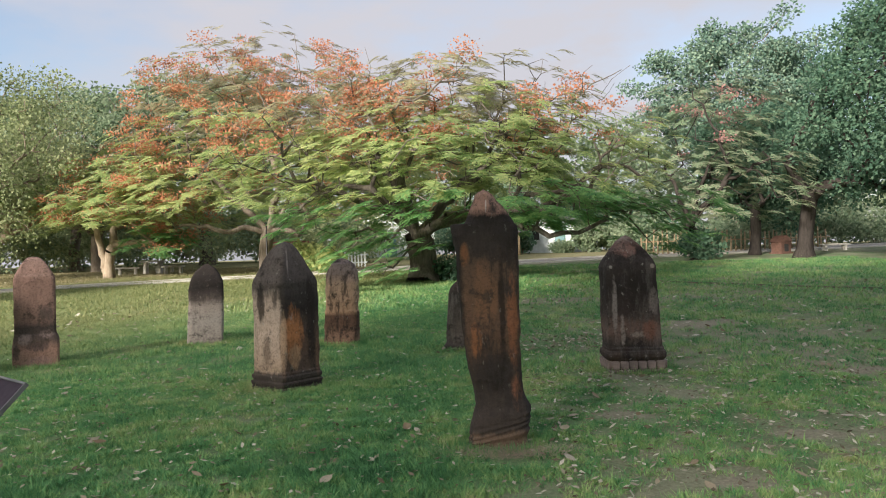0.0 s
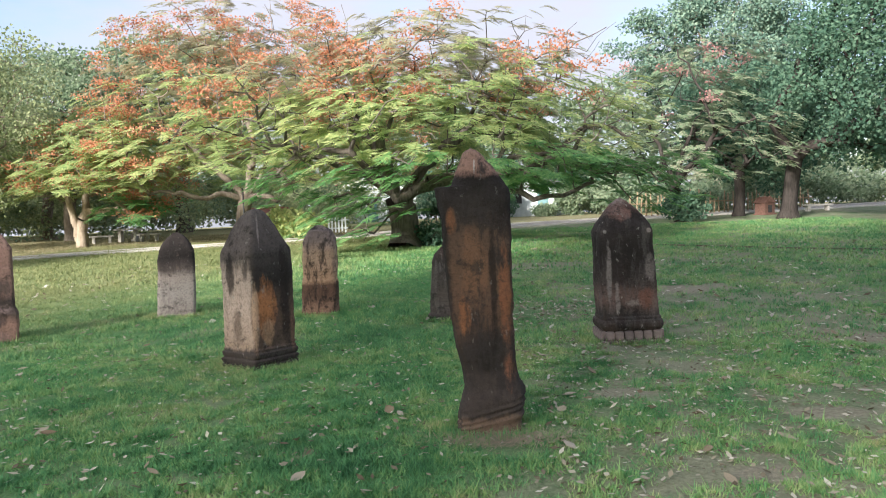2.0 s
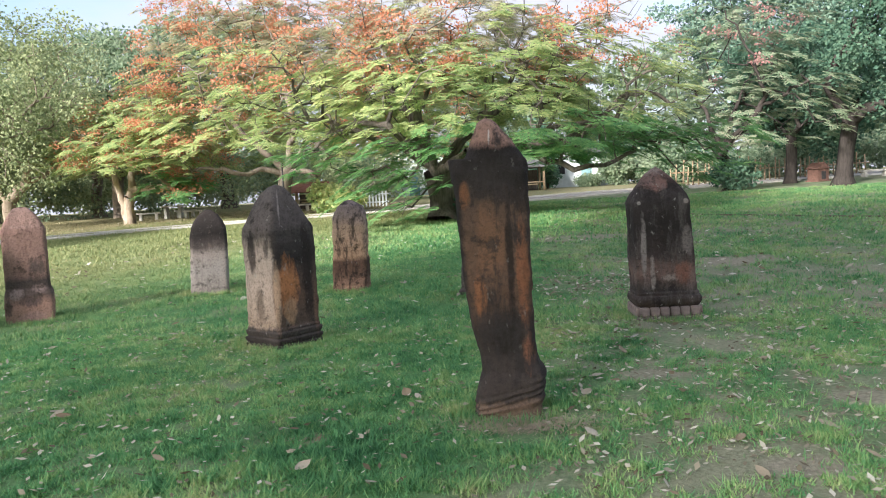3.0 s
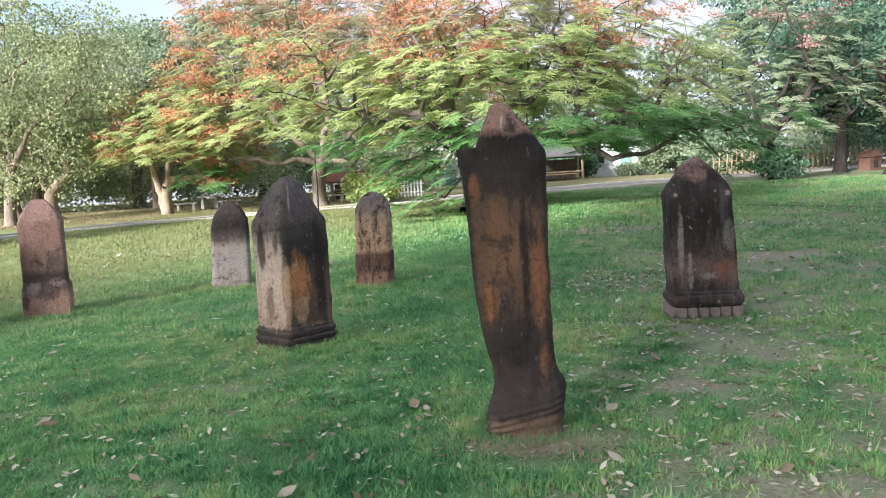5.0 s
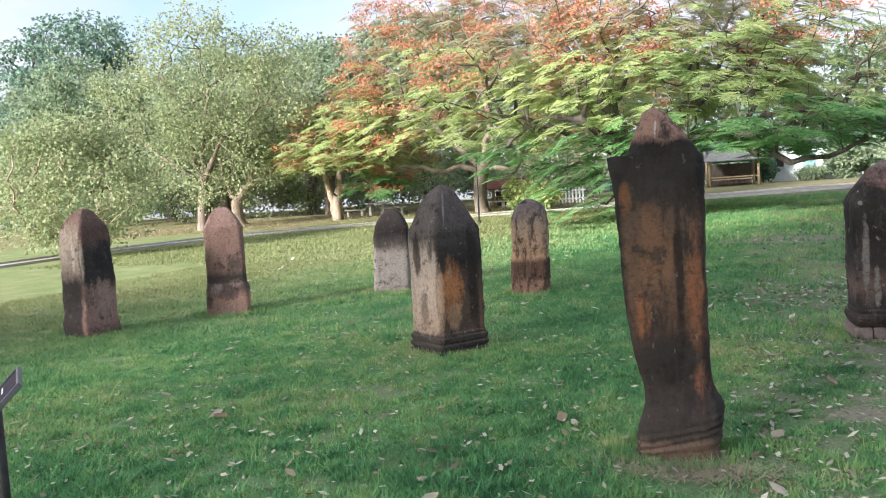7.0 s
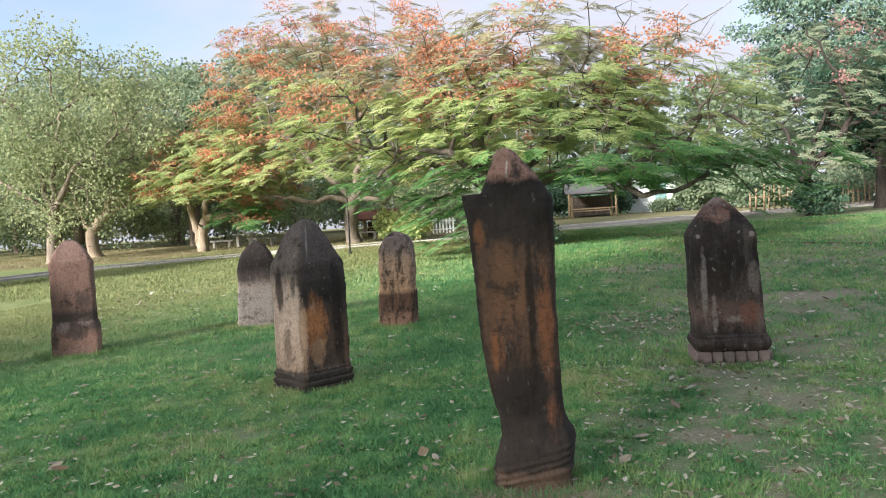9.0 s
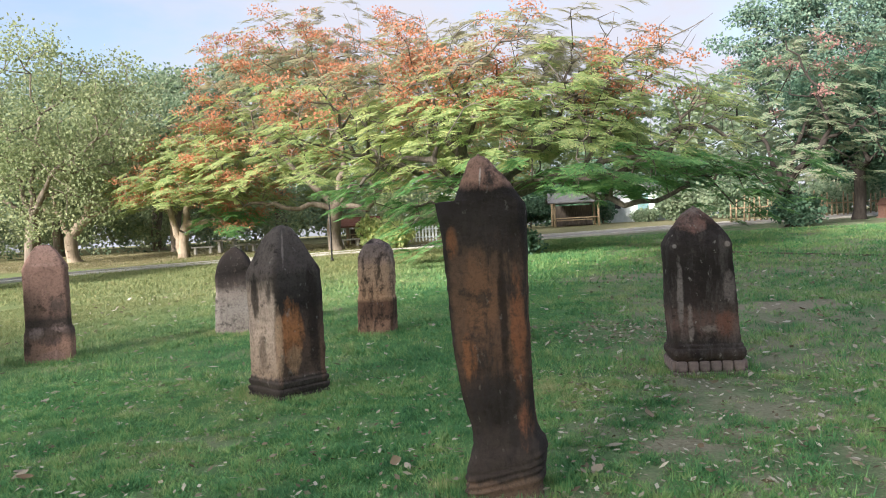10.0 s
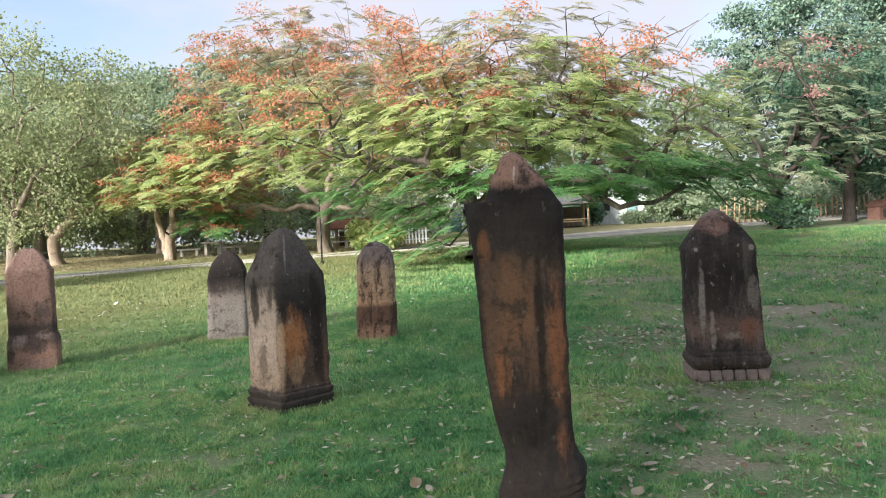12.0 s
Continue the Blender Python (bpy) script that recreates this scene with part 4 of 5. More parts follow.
# two more flame trees beyond the road
tips_b = dome_tips(R_, 560, (-12.6, 37.0), 8.8, 6.5, 3.9, 12.8, 0.65, 0.3)
tree("flame_tree", "tall flame tree with grey forked trunk and orange-red blossom", (-12.4, 36.8), (-12.2, 36.5, 2.9), tips_b, 0.34, 0.007, M_BARK_GREY, [
    ("foliage", lambda rng, t: frond_mesh("foliage", rng, pick(t, rng, lambda p: 1.0 - upper(p, 7.8)), 21, 1.1, 0.4, 6, 0.18), M_POINCIANA),
    ("foliage", lambda rng, t: frond_mesh("foliage", rng, pick(t, rng, lambda p: 0.97 * upper(p, 7.8)), 28, 1.1, 0.34, 6, 0.2), M_POINCIANA_TOP),
    ("blossom", blossoms(lambda p: (0.72 if drift(p) > -0.02 else 0.16) * (1.0 if p[2] > 4.4 else 0.5), 120, 1.0, 0.068), M_BLOSSOM)], "tree", POIN, 22, 0.1, 0.25, 0.05, 0.12, 1.4, 6, [([(-14.0, 35.2, 2.9), (-16.4, 35.0, 3.2)], 0.17, 0.07), ([(-10.6, 36.0, 2.6), (-9.7, 36.0, 3.4), (-10.6, 36.0, 4.4)], 0.17, 0.06), ([(-11.4, 35.5, 4.8), (-11.6, 35.5, 7.0), (-11.8, 36.0, 9.2)], 0.2, 0.06), ([(-14.0, 36.0, 4.6), (-15.6, 36.0, 6.4)], 0.15, 0.05), ([(-9.4, 35.6, 5.8)], 0.14, 0.05)])
tips_c = np.concatenate([dome_tips(R_, 210, (-19.8, 36.4), 4.6, 3.8, 3.5, 7.4, 0.65, 0.3), np.array([(-17.2 + R_.normal(0, 1.0), 35.4 + R_.normal(0, 0.8), 2.7 + R_.normal(0, 0.35)) for _ in range(30)])])
tree("flame_tree", "small flame tree with pale forked trunk and orange blossom", (-21.2, 37.2), (-21.2, 37.2, 1.0), tips_c, 0.31, 0.008, M_BARK_PALE, [
    ("foliage", lambda rng, t: frond_mesh("foliage", rng, t[:210], 21, 1.0, 0.4, 6, 0.16), M_POINCIANA),
    ("foliage", lambda rng, t: frond_mesh("foliage", rng, t[210:], 14, 0.8, 0.46, 6), M_POINCIANA_LOW),
    ("blossom", blossoms(lambda p: 0.6 if drift(p) > 0.0 else 0.15, 70, 1.0, 0.07), M_BLOSSOM)], "tree", POIN, 23, 0.0, 0.25, 0.03, 0.12, 1.2, 6, [([(-21.55, 37.1, 2.0), (-21.8, 37.0, 3.6)], 0.22, 0.13), ([(-20.95, 37.1, 2.2), (-20.6, 36.9, 3.6)], 0.2, 0.12)])

# the faded flame tree by the dark trees, with a leaning limb
tips_d = np.concatenate([dome_tips(R_, 240, (9.6, 38.5), 5.2, 4.5, 3.2, 10.2, 0.65, 0.3), np.array([(8.6 + R_.uniform(-0.6, 0.8), 34 + R_.uniform(-0.6, 0.6), 6.6 + R_.uniform(-0.6, 0.8)) for _ in range(14)])])
tree("flame_tree", "thin flame tree with dull leaves and faded pink blossom", (9.2, 38.4), (8.9, 38.2, 2.4), tips_d, 0.24, 0.006, M_BARK_SHADED, [
    ("foliage", lambda rng, t: frond_mesh("foliage", rng, pick(t[:240], rng, lambda p: 0.9), 21, 1.1, 0.36, 6, 0.2), M_POINCIANA_COOL),
    ("blossom", blossoms(lambda p: 0.7 if p[2] > 6.8 and drift(p) > -0.1 else 0.03, 60, 0.8, 0.09), M_BLOSSOM_PINK)], "tree", POIN, 24, 0.3, 0.25, 0.05, 0.14, 1.6, 6, [([(8.3, 36.0, 2.4), (9.5, 36.0, 3.7), (10.5, 36.0, 4.74), (12.2, 36.0, 5.4)], 0.15, 0.06), ([(9.6, 36.4, 3.6), (10.3, 35.8, 4.9), (9.94, 35.6, 5.83), (9.2, 35.4, 7.5), (8.5, 35.2, 8.6)], 0.13, 0.03), ([(10.4, 39.5, 6.0)], 0.14, 0.05), ([(8.0, 39.0, 5.6)], 0.14, 0.05)])

# dense dark trees on the east side
tips_e = ball_tips(R_, 330, (19.6, 34.0, 8.4), 7.4, 6.6, 6.4, 0.5, 9)
tips_e[:, 2] = np.maximum(tips_e[:, 2], 2.6 + R_.uniform(0, 0.8, len(tips_e)))
tree("shade_tree", "dense dark green shade tree with drooping boughs", (13.9, 37.0), (14.2, 36.8, 3.6), tips_e, 0.34, 0.014, M_BARK_SHADED, [("foliage", lambda rng, t: leaf_mesh("foliage", rng, t, 190, 1.1, 0.17), M_LEAF_DARK)], "tree", "", 31, 0.1, 0.3, 0.05, 0.12, 1.9)
tips_e2 = ball_tips(R_, 170, (14.6, 44.0, 6.2), 5.4, 4.6, 3.9, 0.4, 6)
tree("shade_tree", "dark green shade tree with a straight, shade-darkened trunk", (13.2, 42.3), (13.3, 42.3, 3.4), tips_e2, 0.28, 0.014, M_BARK_SHADED, [("foliage", lambda rng, t: leaf_mesh("foliage", rng, t, 140, 1.1, 0.19), M_LEAF_DARK)], "tree", "", 32, 0.1, 0.3, 0.05, 0.12, 1.5)
tips_f = ball_tips(R_, 230, (17.0, 59.0, 13.2), 8.2, 6.0, 6.4, 0.3, 9)
tree("rain_tree", "tall airy tree with grey-green leaves behind the road", (17.0, 60.0), (17.2, 60.0, 6.0), tips_f, 0.5, 0.02, M_BARK_GREY, [("foliage", lambda rng, t: leaf_mesh("foliage", rng, t, 150, 1.25, 0.24, 0.5), M_LEAF_BLUE)], "tree", "", 33)

# trees on the west side
tips_g = ball_tips(R_, 330, (-26.8, 34.0, 7.3), 7.2, 5.0, 5.6, 0.2, 10)
tree("park_tree", "olive-leaved tree with pale branching limbs", (-27.6, 33.6), (-27.4, 33.7, 3.0), tips_g, 0.28, 0.01, M_BARK_GREY, [("foliage", lambda rng, t: leaf_mesh("foliage", rng, t, 76, 1.0, 0.15), M_LEAF_OLIVE)], "tree", "", 41, 0.1, 0.2, 0.0, 0.08, 1.4, 6, [([(-27.8, 33.4, 5.0), (-28.4, 33.2, 8.0)], 0.16, 0.04), ([(-26.8, 33.2, 5.6), (-25.9, 33.0, 8.2)], 0.15, 0.04), ([(-29.7, 33.0, 4.9), (-31.6, 32.8, 6.0)], 0.13, 0.04), ([(-25.6, 33.0, 5.0), (-24.4, 32.8, 5.9)], 0.12, 0.03)])
tips_g2 = ball_tips(R_, 120, (-27.4, 39.0, 6.2), 4.6, 4.0, 3.8, 0.35, 6)
tree("park_tree", "small olive-leaved tree with a pale forked trunk", (-28.5, 38.0), (-28.7, 38.0, 2.2), tips_g2, 0.34, 0.014, M_BARK_PALE, [("foliage", lambda rng, t: leaf_mesh("foliage", rng, t, 60, 0.9, 0.2), M_LEAF_OLIVE)], "tree", "", 42)
tips_h = ball_tips(R_, 150, (-21.9, 20.4, 3.0), 4.0, 3.2, 2.9, 0.4, 7)
tips_h[:, 2] = np.maximum(tips_h[:, 2], 0.55 + R_.uniform(0, 0.7, len(tips_h)))
tree("small_tree", "bushy light green tree with leaves down to the grass", (-22.0, 20.2), (-22.0, 20.2, 1.2), tips_h, 0.14, 0.01, M_BARK_PALE, [("foliage", lambda rng, t: leaf_mesh("foliage", rng, t, 100, 0.75, 0.13), M_LEAF_OLIVE)], "tree", "", 43)
tips_i = ball_tips(R_, 200, (-50.5, 46.0, 12.0), 7.5, 6.0, 8.0, 0.35, 9)
tree("tall_tree", "tall airy blue-green tree at the park's edge", (-50.5, 46.5), (-50.5, 46.4, 5.0), tips_i, 0.5, 0.02, M_BARK_DARK, [("foliage", lambda rng, t: leaf_mesh("foliage", rng, t, 70, 1.2, 0.3, 0.5), M_LEAF_BLUE)], "tree", "", 44)
tips_j = ball_tips(R_, 200, (-22.8, 53.0, 11.4), 6.5, 5.0, 5.2, 0.35, 8)
tree("tall_tree", "round dark green tree rising behind the flame trees", (-22.8, 53.5), (-22.8, 53.4, 5.5), tips_j, 0.45, 0.02, M_BARK_DARK, [("foliage", lambda rng, t: leaf_mesh("foliage", rng, t, 75, 1.1, 0.3, 0.6), M_LEAF_MID)], "tree", "", 45)
for k, (x, y, r, h) in enumerate([(-37, 47, 7.0, 15.0), (-31, 50, 6.5, 15.5), (-42, 40, 6, 13), (-47, 52, 7, 15), (-33.5, 41, 5.0, 11.0), (-57, 47, 7, 14), (-27.0, 46, 5.5, 13.0)]):
    t_ = ball_tips(R_, 150, (x, y, h * 0.62), r, r * 0.8, h * 0.4, 0.35, 8)
    tree("park_tree", "grey-green park tree beyond the road", (x, y), (x, y, 3.5), t_, 0.35, 0.018, M_BARK_GREY, [("foliage", lambda rng, t: leaf_mesh("foliage", rng, t, 85, 1.15, 0.26, 0.6), M_LEAF_MID)], "tree", "park trees beyond the road", 50 + k)

# unseen trees added behind the walker to shade the lawn: thin below, dense above
def crown_above(z, per):
    return lambda rng, t: leaf_mesh("foliage", rng, t[t[:, 2] >= z], per, 1.4, 0.34)


def crown_below(z, per):
    return lambda rng, t: leaf_mesh("foliage", rng, t[t[:, 2] < z], per, 1.4, 0.34)


for k, (x, y, r, h, low, high) in enumerate([(-17.6, -9.0, 5.0, 10.6, 20, 20), (-12.6, -11.0, 4.4, 20.0, 5, 36), (-7.4, -11.0, 5.8, 21.0, 17, 60), (-0.6, -10.0, 5.8, 25.0, 36, 60), (6.8, -10.5, 6.2, 29.0, 36, 60), (15.5, -12.0, 6.5, 31.0, 22, 60)]):
    t_ = ball_tips(R_, 190, (x, y, h * 0.5), r, r, h * 0.52, 0.2, 8)
    leaves_ = [("foliage", crown_below(8.5, low), M_LEAF_DARK), ("foliage", crown_above(8.5, high), M_LEAF_DARK)]
    tree("shade_tree", "unseen green tree added behind the walker to shade the lawn", (x, y), (x, y, 3.2), t_, 0.4, 0.02, M_BARK_DARK, leaves_, "tree", "shade trees behind the lawn", 60 + k)


# ---- far woods and shrubs ----
def woods(name, label, rng, spots, per, leaf, material):
    cs = []
    for x, y, r, h in spots:
        c = ball_tips(rng, per, (x, y, height(x, y) + h * 0.5), r, r * 0.7, h * 0.55, 0.3, 6)
        cs.append(c[c[:, 2] > height(x, y)])
    me = leaf_mesh(name, rng, np.concatenate(cs), 26, 1.0, leaf, 0.7)
    return tagged(part(name, me, material), label, "trees", kind="stuff")


W_ = np.random.default_rng(5)
far_spots = [(x + W_.uniform(-2, 2), 74 + 0.12 * x + W_.uniform(-4, 6), W_.uniform(5, 7.5), W_.uniform(9, 14)) for x in range(-95, 80, 6)]
woods("far_woods", "belt of grey-green trees along the park's far edge", W_, far_spots, 120, 0.5, M_LEAF_MID)
near_spots = [(x + W_.uniform(-1, 1), 47 + 0.36 * (x + 15) * (1 if x > -15 else 0.1) + W_.uniform(-1.5, 3), W_.uniform(1.8, 3.0), W_.uniform(2.4, 4.8)) for x in np.arange(-60, -6, 2.4)]
woods("undergrowth", "grey-green shrubs and undergrowth beyond the road", W_, near_spots[::2], 24, 0.22, M_LEAF_MID)
woods("undergrowth", "green shrubs and undergrowth beyond the road", W_, near_spots[1::2], 24, 0.2, M_LEAF_OLIVE)
hedge_spots = [(x + W_.uniform(-1, 1), 58 + W_.uniform(-2, 4), W_.uniform(2.4, 3.4), W_.uniform(3.5, 6.0)) for x in np.arange(-75, -10, 2.6)]
woods("undergrowth", "light green thicket at the back of the park", W_, hedge_spots, 70, 0.26, M_LEAF_OLIVE)
back_spots = [(x, 66 + W_.uniform(0, 3), W_.uniform(2.2, 3.2), W_.uniform(3.5, 5.5)) for x in np.arange(-14, 14, 2.4)]
woods("undergrowth", "dark thicket behind the low houses", W_, back_spots, 60, 0.3, M_LEAF_DARK)
side_spots = [(x, 52 + 0.3 * (x - 10) + W_.uniform(0, 3), W_.uniform(1.8, 2.8), W_.uniform(1.6, 3.4)) for x in np.arange(9, 40, 2.4)]
woods("hedge", "tangled green hedge behind the road fence", W_, side_spots, 60, 0.24, M_LEAF_MID)


# ---- park furniture, posts and buildings beyond the lawn ----
def concrete_bench(m, group):
    ob = thing("concrete_bench", m, "pale concrete bench on two block legs", "bench", group)
    part("seat", box(1.25, 0.38, 0.09, (0, 0, 0.36), 0.015), M_CONCRETE, ob)
    for sgn in (-1, 1):
        part("leg", box(0.14, 0.3, 0.42, (sgn * 0.42, 0, -0.05), 0.012), M_CONCRETE, ob)
    return ob


def concrete_table(m, group):
    ob = thing("concrete_table", m, "pale concrete picnic table on a block pedestal", "table", group)
    part("tabletop", box(1.3, 0.85, 0.09, (0, 0, 0.67), 0.018), M_CONCRETE, ob)
    for sgn in (-1, 1):
        part("leg", box(0.16, 0.55, 0.74, (sgn * 0.4, 0, -0.06), 0.012), M_CONCRETE, ob)
    return ob


for px_, py_, yaw_ in ((-20.5, 40.6, 12), (-11.6, 40.6, 24)):
    g_ = "picnic set by the trees"
    concrete_table(pose(px_, py_, height(px_, py_), 0, 0, yaw_), g_)
    for dx_, dy_, ry_ in ((-1.35, -0.35, 8), (1.3, -0.2, -6), (0.1, 1.2, 0)):
        concrete_bench(pose(px_ + dx_, py_ + dy_, height(px_ + dx_, py_ + dy_), 0, 0, yaw_ + ry_), g_)

# thin black post by the kerb
post = thing("thin_post", pose(-9.7, 28.9, height(-9.7, 28.9)), "thin black metal post standing on the lawn", "post")
part("pole", tube([(0, 0, -0.1), (0, 0, 0.5), (0.01, 0, 2.4)], [0.045, 0.04, 0.03]), M_BLACK, post)
part("collar", tube([(0, 0, 0), (0, 0, 0.1), (0, 0, 0.13)], [0.075, 0.07, 0.045]), M_BLACK, post)
part("cap", tube([(0.01, 0, 2.4), (0.01, 0, 2.44), (0.01, 0, 2.48)], [0.045, 0.05, 0.015]), M_BLACK, post)

# small reading plaque on a post
across, down = Vector((0.8, -0.6, 0)), Vector((-0.42, -0.56, -0.714)).normalized()
face = down.cross(across).normalized()
if face.z < 0:
    face = -face
corner = Vector((-1.945, 3.06, 0.885))
mid_ = corner - across * 0.19 + down * 0.115
basis = Matrix((across, -down, across.cross(-down))).transposed().to_4x4()
plaque = thing("information_plaque", Matrix.Translation((mid_.x - 0.02, mid_.y - 0.02, 0)), "small dark tilted plaque with white print on a post", "sign")
tilt_m = Matrix.Translation((0.02, 0.02, mid_.z)) @ basis


def on_plaque(name, sx, sy, sz, at, material, parent, label=""):
    bm = box(sx, sy, sz, at, min(sx, sy, sz) * 0.2)
    bm.transform(tilt_m)
    return part(name, bm, material, parent, label)


board = on_plaque("board", 0.38, 0.23, 0.012, (0, 0, -0.012), M_PANEL, plaque)
M_RIM = plain("grey_rim", (0.1, 0.1, 0.105), (0.16, 0.16, 0.165), 15.0, 0.45)
for sx_, sy_, x_, y_ in ((0.4, 0.012, 0, 0.121), (0.4, 0.012, 0, -0.121), (0.012, 0.23, 0.194, 0), (0.012, 0.23, -0.194, 0)):
    on_plaque("rim", sx_, sy_, 0.022, (x_, y_, -0.014), M_RIM, plaque)
for k, (ln_, y_) in enumerate(((0.12, 0.03), (0.2, -0.04), (0.17, -0.06))):
    on_plaque("print_line", ln_, 0.008, 0.0015, (-0.03 - (0.2 - ln_) / 2, y_, 0.0), M_PRINT, board)
part("post", tube([(-0.09, 0.09, -0.15), (-0.09, 0.09, mid_.z + 0.0)], [0.022, 0.022]), M_BLACK, plaque)

# white house behind the road
def gable_house(name, m, label, sx, sy, wall_h, roof_h, wall_mat, roof_mat, windows, door):
    ob = thing(name, m, label, "house")
    bm = bmesh.new()
    pts = [(-sx / 2, 0), (sx / 2, 0), (sx / 2, wall_h), (0, wall_h + roof_h), (-sx / 2, wall_h)]
    a = [bm.verts.new((x, -sy / 2, z)) for x, z in pts]
    b = [bm.verts.new((x, sy / 2, z)) for x, z in pts]
    bm.faces.new(a[::-1]), bm.faces.new(b)
    for k in range(5):
        bm.faces.new((a[k], a[(k + 1) % 5], b[(k + 1) % 5], b[k]))
    bmesh.ops.recalc_face_normals(bm, faces=bm.faces)
    bm.transform(Matrix.Translation((0, 0, -0.1)))
    part("wall", bm, wall_mat, ob)
    slope = math.atan2(roof_h, sx / 2)
    ln = math.hypot(sx / 2, roof_h) + 0.35
    roof = None
    for sgn in (-1, 1):
        r = part("roof", box(ln, sy + 0.6, 0.09, (0, 0, -0.02), 0.01), roof_mat, ob)
        r.matrix_local = pose(sgn * (sx / 4 + 0.1), 0, wall_h + roof_h / 2 - 0.06, 0, sgn * math.degrees(slope), 0)
    for x, z, w, h in windows:
        win = part("window", box(w, 0.06, h, (x, -sy / 2 - 0.01, z), 0.005), M_DARK, ob)
        part("frame", box(w + 0.1, 0.04, 0.06, (x, -sy / 2 - 0.03, z + h), 0.005), M_WHITE, win)
        part("sill", box(w + 0.16, 0.12, 0.06, (x, -sy / 2 - 0.06, z - 0.06), 0.005), M_WHITE, win)
    if door:
        d = part("door", box(0.85, 0.06, 2.0, (door, -sy / 2 - 0.01, 0.0), 0.005), M_TEAL, ob)
        part("handle", box(0.04, 0.06, 0.12, (door + 0.33, -sy / 2 - 0.06, 1.0), 0.01), M_BLACK, d)
    return ob


gable_house("house", pose(3.6, 61.5, height(3, 60), 0, 0, -22), "low white-walled house under a grey sheet roof", 4.0, 4.6, 2.2, 0.8, M_WHITE, M_ROOF_GREY, [(-1.2, 1.0, 0.7, 0.8)], 0.9)
gable_house("house", pose(-11, 64.0, height(-11, 60), 0, 0, 10), "pale house glimpsed through the trees", 8.0, 5.0, 2.7, 1.3, M_WHITE, M_ROOF_RED, [(-2.6, 1.0, 1.0, 1.0), (2.4, 1.0, 1.0, 1.0)], 0.3)


def pavilion(m, label, sx, sy, h, roof_mat):
    ob = thing("pavilion", m, label, "pavilion")
    for x in (-1, 1):
        for y in (-1, 1):
            part("post", tube([(x * sx / 2, y * sy / 2, -0.1), (x * sx / 2, y * sy / 2, h)], [0.09, 0.08]), M_WOOD, ob)
    for sgn in (-1, 1):
        r = part("roof", box(sx + 0.9, sy / 2 + 0.75, 0.08, (0, 0, 0), 0.01), roof_mat, ob)
        r.matrix_local = pose(0, sgn * (sy / 4 + 0.22), h + 0.22, -sgn * 22, 0, 0)
    # dark panel put in for the shaded inside
    part("shade_back_panel", box(sx - 0.3, 0.06, h * 0.85, (0, sy / 2 - 0.05, 0), 0.005), M_BARK_DARK, ob)
    part("bench", box(sx - 0.5, 0.4, 0.08, (0, 0.2, 0.4), 0.01), M_WOOD, ob)
    part("rail", box(sx, 0.06, 0.08, (0, -sy / 2, 0.55), 0.01), M_WOOD, ob)
    return ob


pavilion(pose(-1.3, 54.8, height(-1.3, 54.8), 0, 0, 8), "open wooden shelter with pale posts and grey roof", 3.0, 2.4, 1.75, M_ROOF_GREY)
pavilion(pose(-13.3, 43.2, height(-13.3, 43.2), 0, 0, 18), "small open kiosk with a red roof", 1.5, 1.3, 1.05, M_ROOF_RED)

# white picket fence and the row of pale posts
fence = thing("picket_fence", pose(-9.6, 41.5, height(-9.6, 41.5), 0, 0, 24), "white picket fence beyond the road", "fence")
picket = bpy.data.meshes.new("picket")
b_ = box(0.09, 0.03, 0.95, (0, 0, -0.05), 0.006)
b_.to_mesh(picket), b_.free()
for k in range(14):
    o = part("picket", picket, M_WHITE, fence)
    o.location = ((k - 6.5) * 0.19, -0.03, 0)
for z_ in (0.25, 0.7):
    part("rail", box(2.8, 0.04, 0.07, (0, 0, z_), 0.006), M_WHITE, fence)

pole_fence = thing("pole_fence", pose(14.5, 49.4, height(14.5, 49.4), 0, 0, 23), "fence of pale upright poles behind the road", "fence")
pole_me = bpy.data.meshes.new("pole")
b_ = tube([(0, 0, -0.1), (0.01, 0, 0.7), (0, 0.01, 1.35)], [0.055, 0.05, 0.045], 6)
b_.to_mesh(pole_me), b_.free()
F_ = random.Random(3)
for k in range(40):
    o = part("pole", pole_me, M_WOOD, pole_fence)
    o.matrix_local = pose((k - 20) * 0.36 + F_.uniform(-0.08, 0.08), F_.uniform(-0.03, 0.03), 0, F_.uniform(-3, 3), F_.uniform(-4, 4), F_.uniform(0, 180)) @ Matrix.Diagonal((1, 1, F_.uniform(0.7, 1.15), 1))
part("rail", box(14.4, 0.05, 0.08, (0, 0.07, 0.7), 0.008), M_WOOD, pole_fence)

# little brick shrine under the dark trees
shrine = thing("brick_shrine", pose(14.85, 43.0, height(14.85, 43.0), 0, 0, 30), "small brown brick box with a pitched top", "shrine")
part("body", box(0.75, 0.7, 0.72, (0, 0, -0.05), 0.012), M_BRICK, shrine)
part("base", box(0.9, 0.85, 0.12, (0, 0, -0.06), 0.012), M_BRICK, shrine)
bm = bmesh.new()
for y_ in (-0.42, 0.42):
    for p_ in ((-0.46, y_, 0.66), (0.46, y_, 0.66), (0, y_, 1.0)):
        bm.verts.new(p_)
bmesh.ops.convex_hull(bm, input=bm.verts)
part("roof", bm, M_BRICK, shrine)
# solid dark panel drawn as the shaded hollow
part("opening_shade", box(0.3, 0.05, 0.4, (0, -0.345, 0.12), 0.005), M_DARK, shrine)
seat_ = thing("concrete_bench", pose(18.6, 45.3, height(18.6, 45.3), 0, 0, 12), "low pale concrete slab bench by the road", "bench")
part("seat", box(1.7, 0.4, 0.1, (0, 0, 0.3), 0.015), M_CONCRETE, seat_)
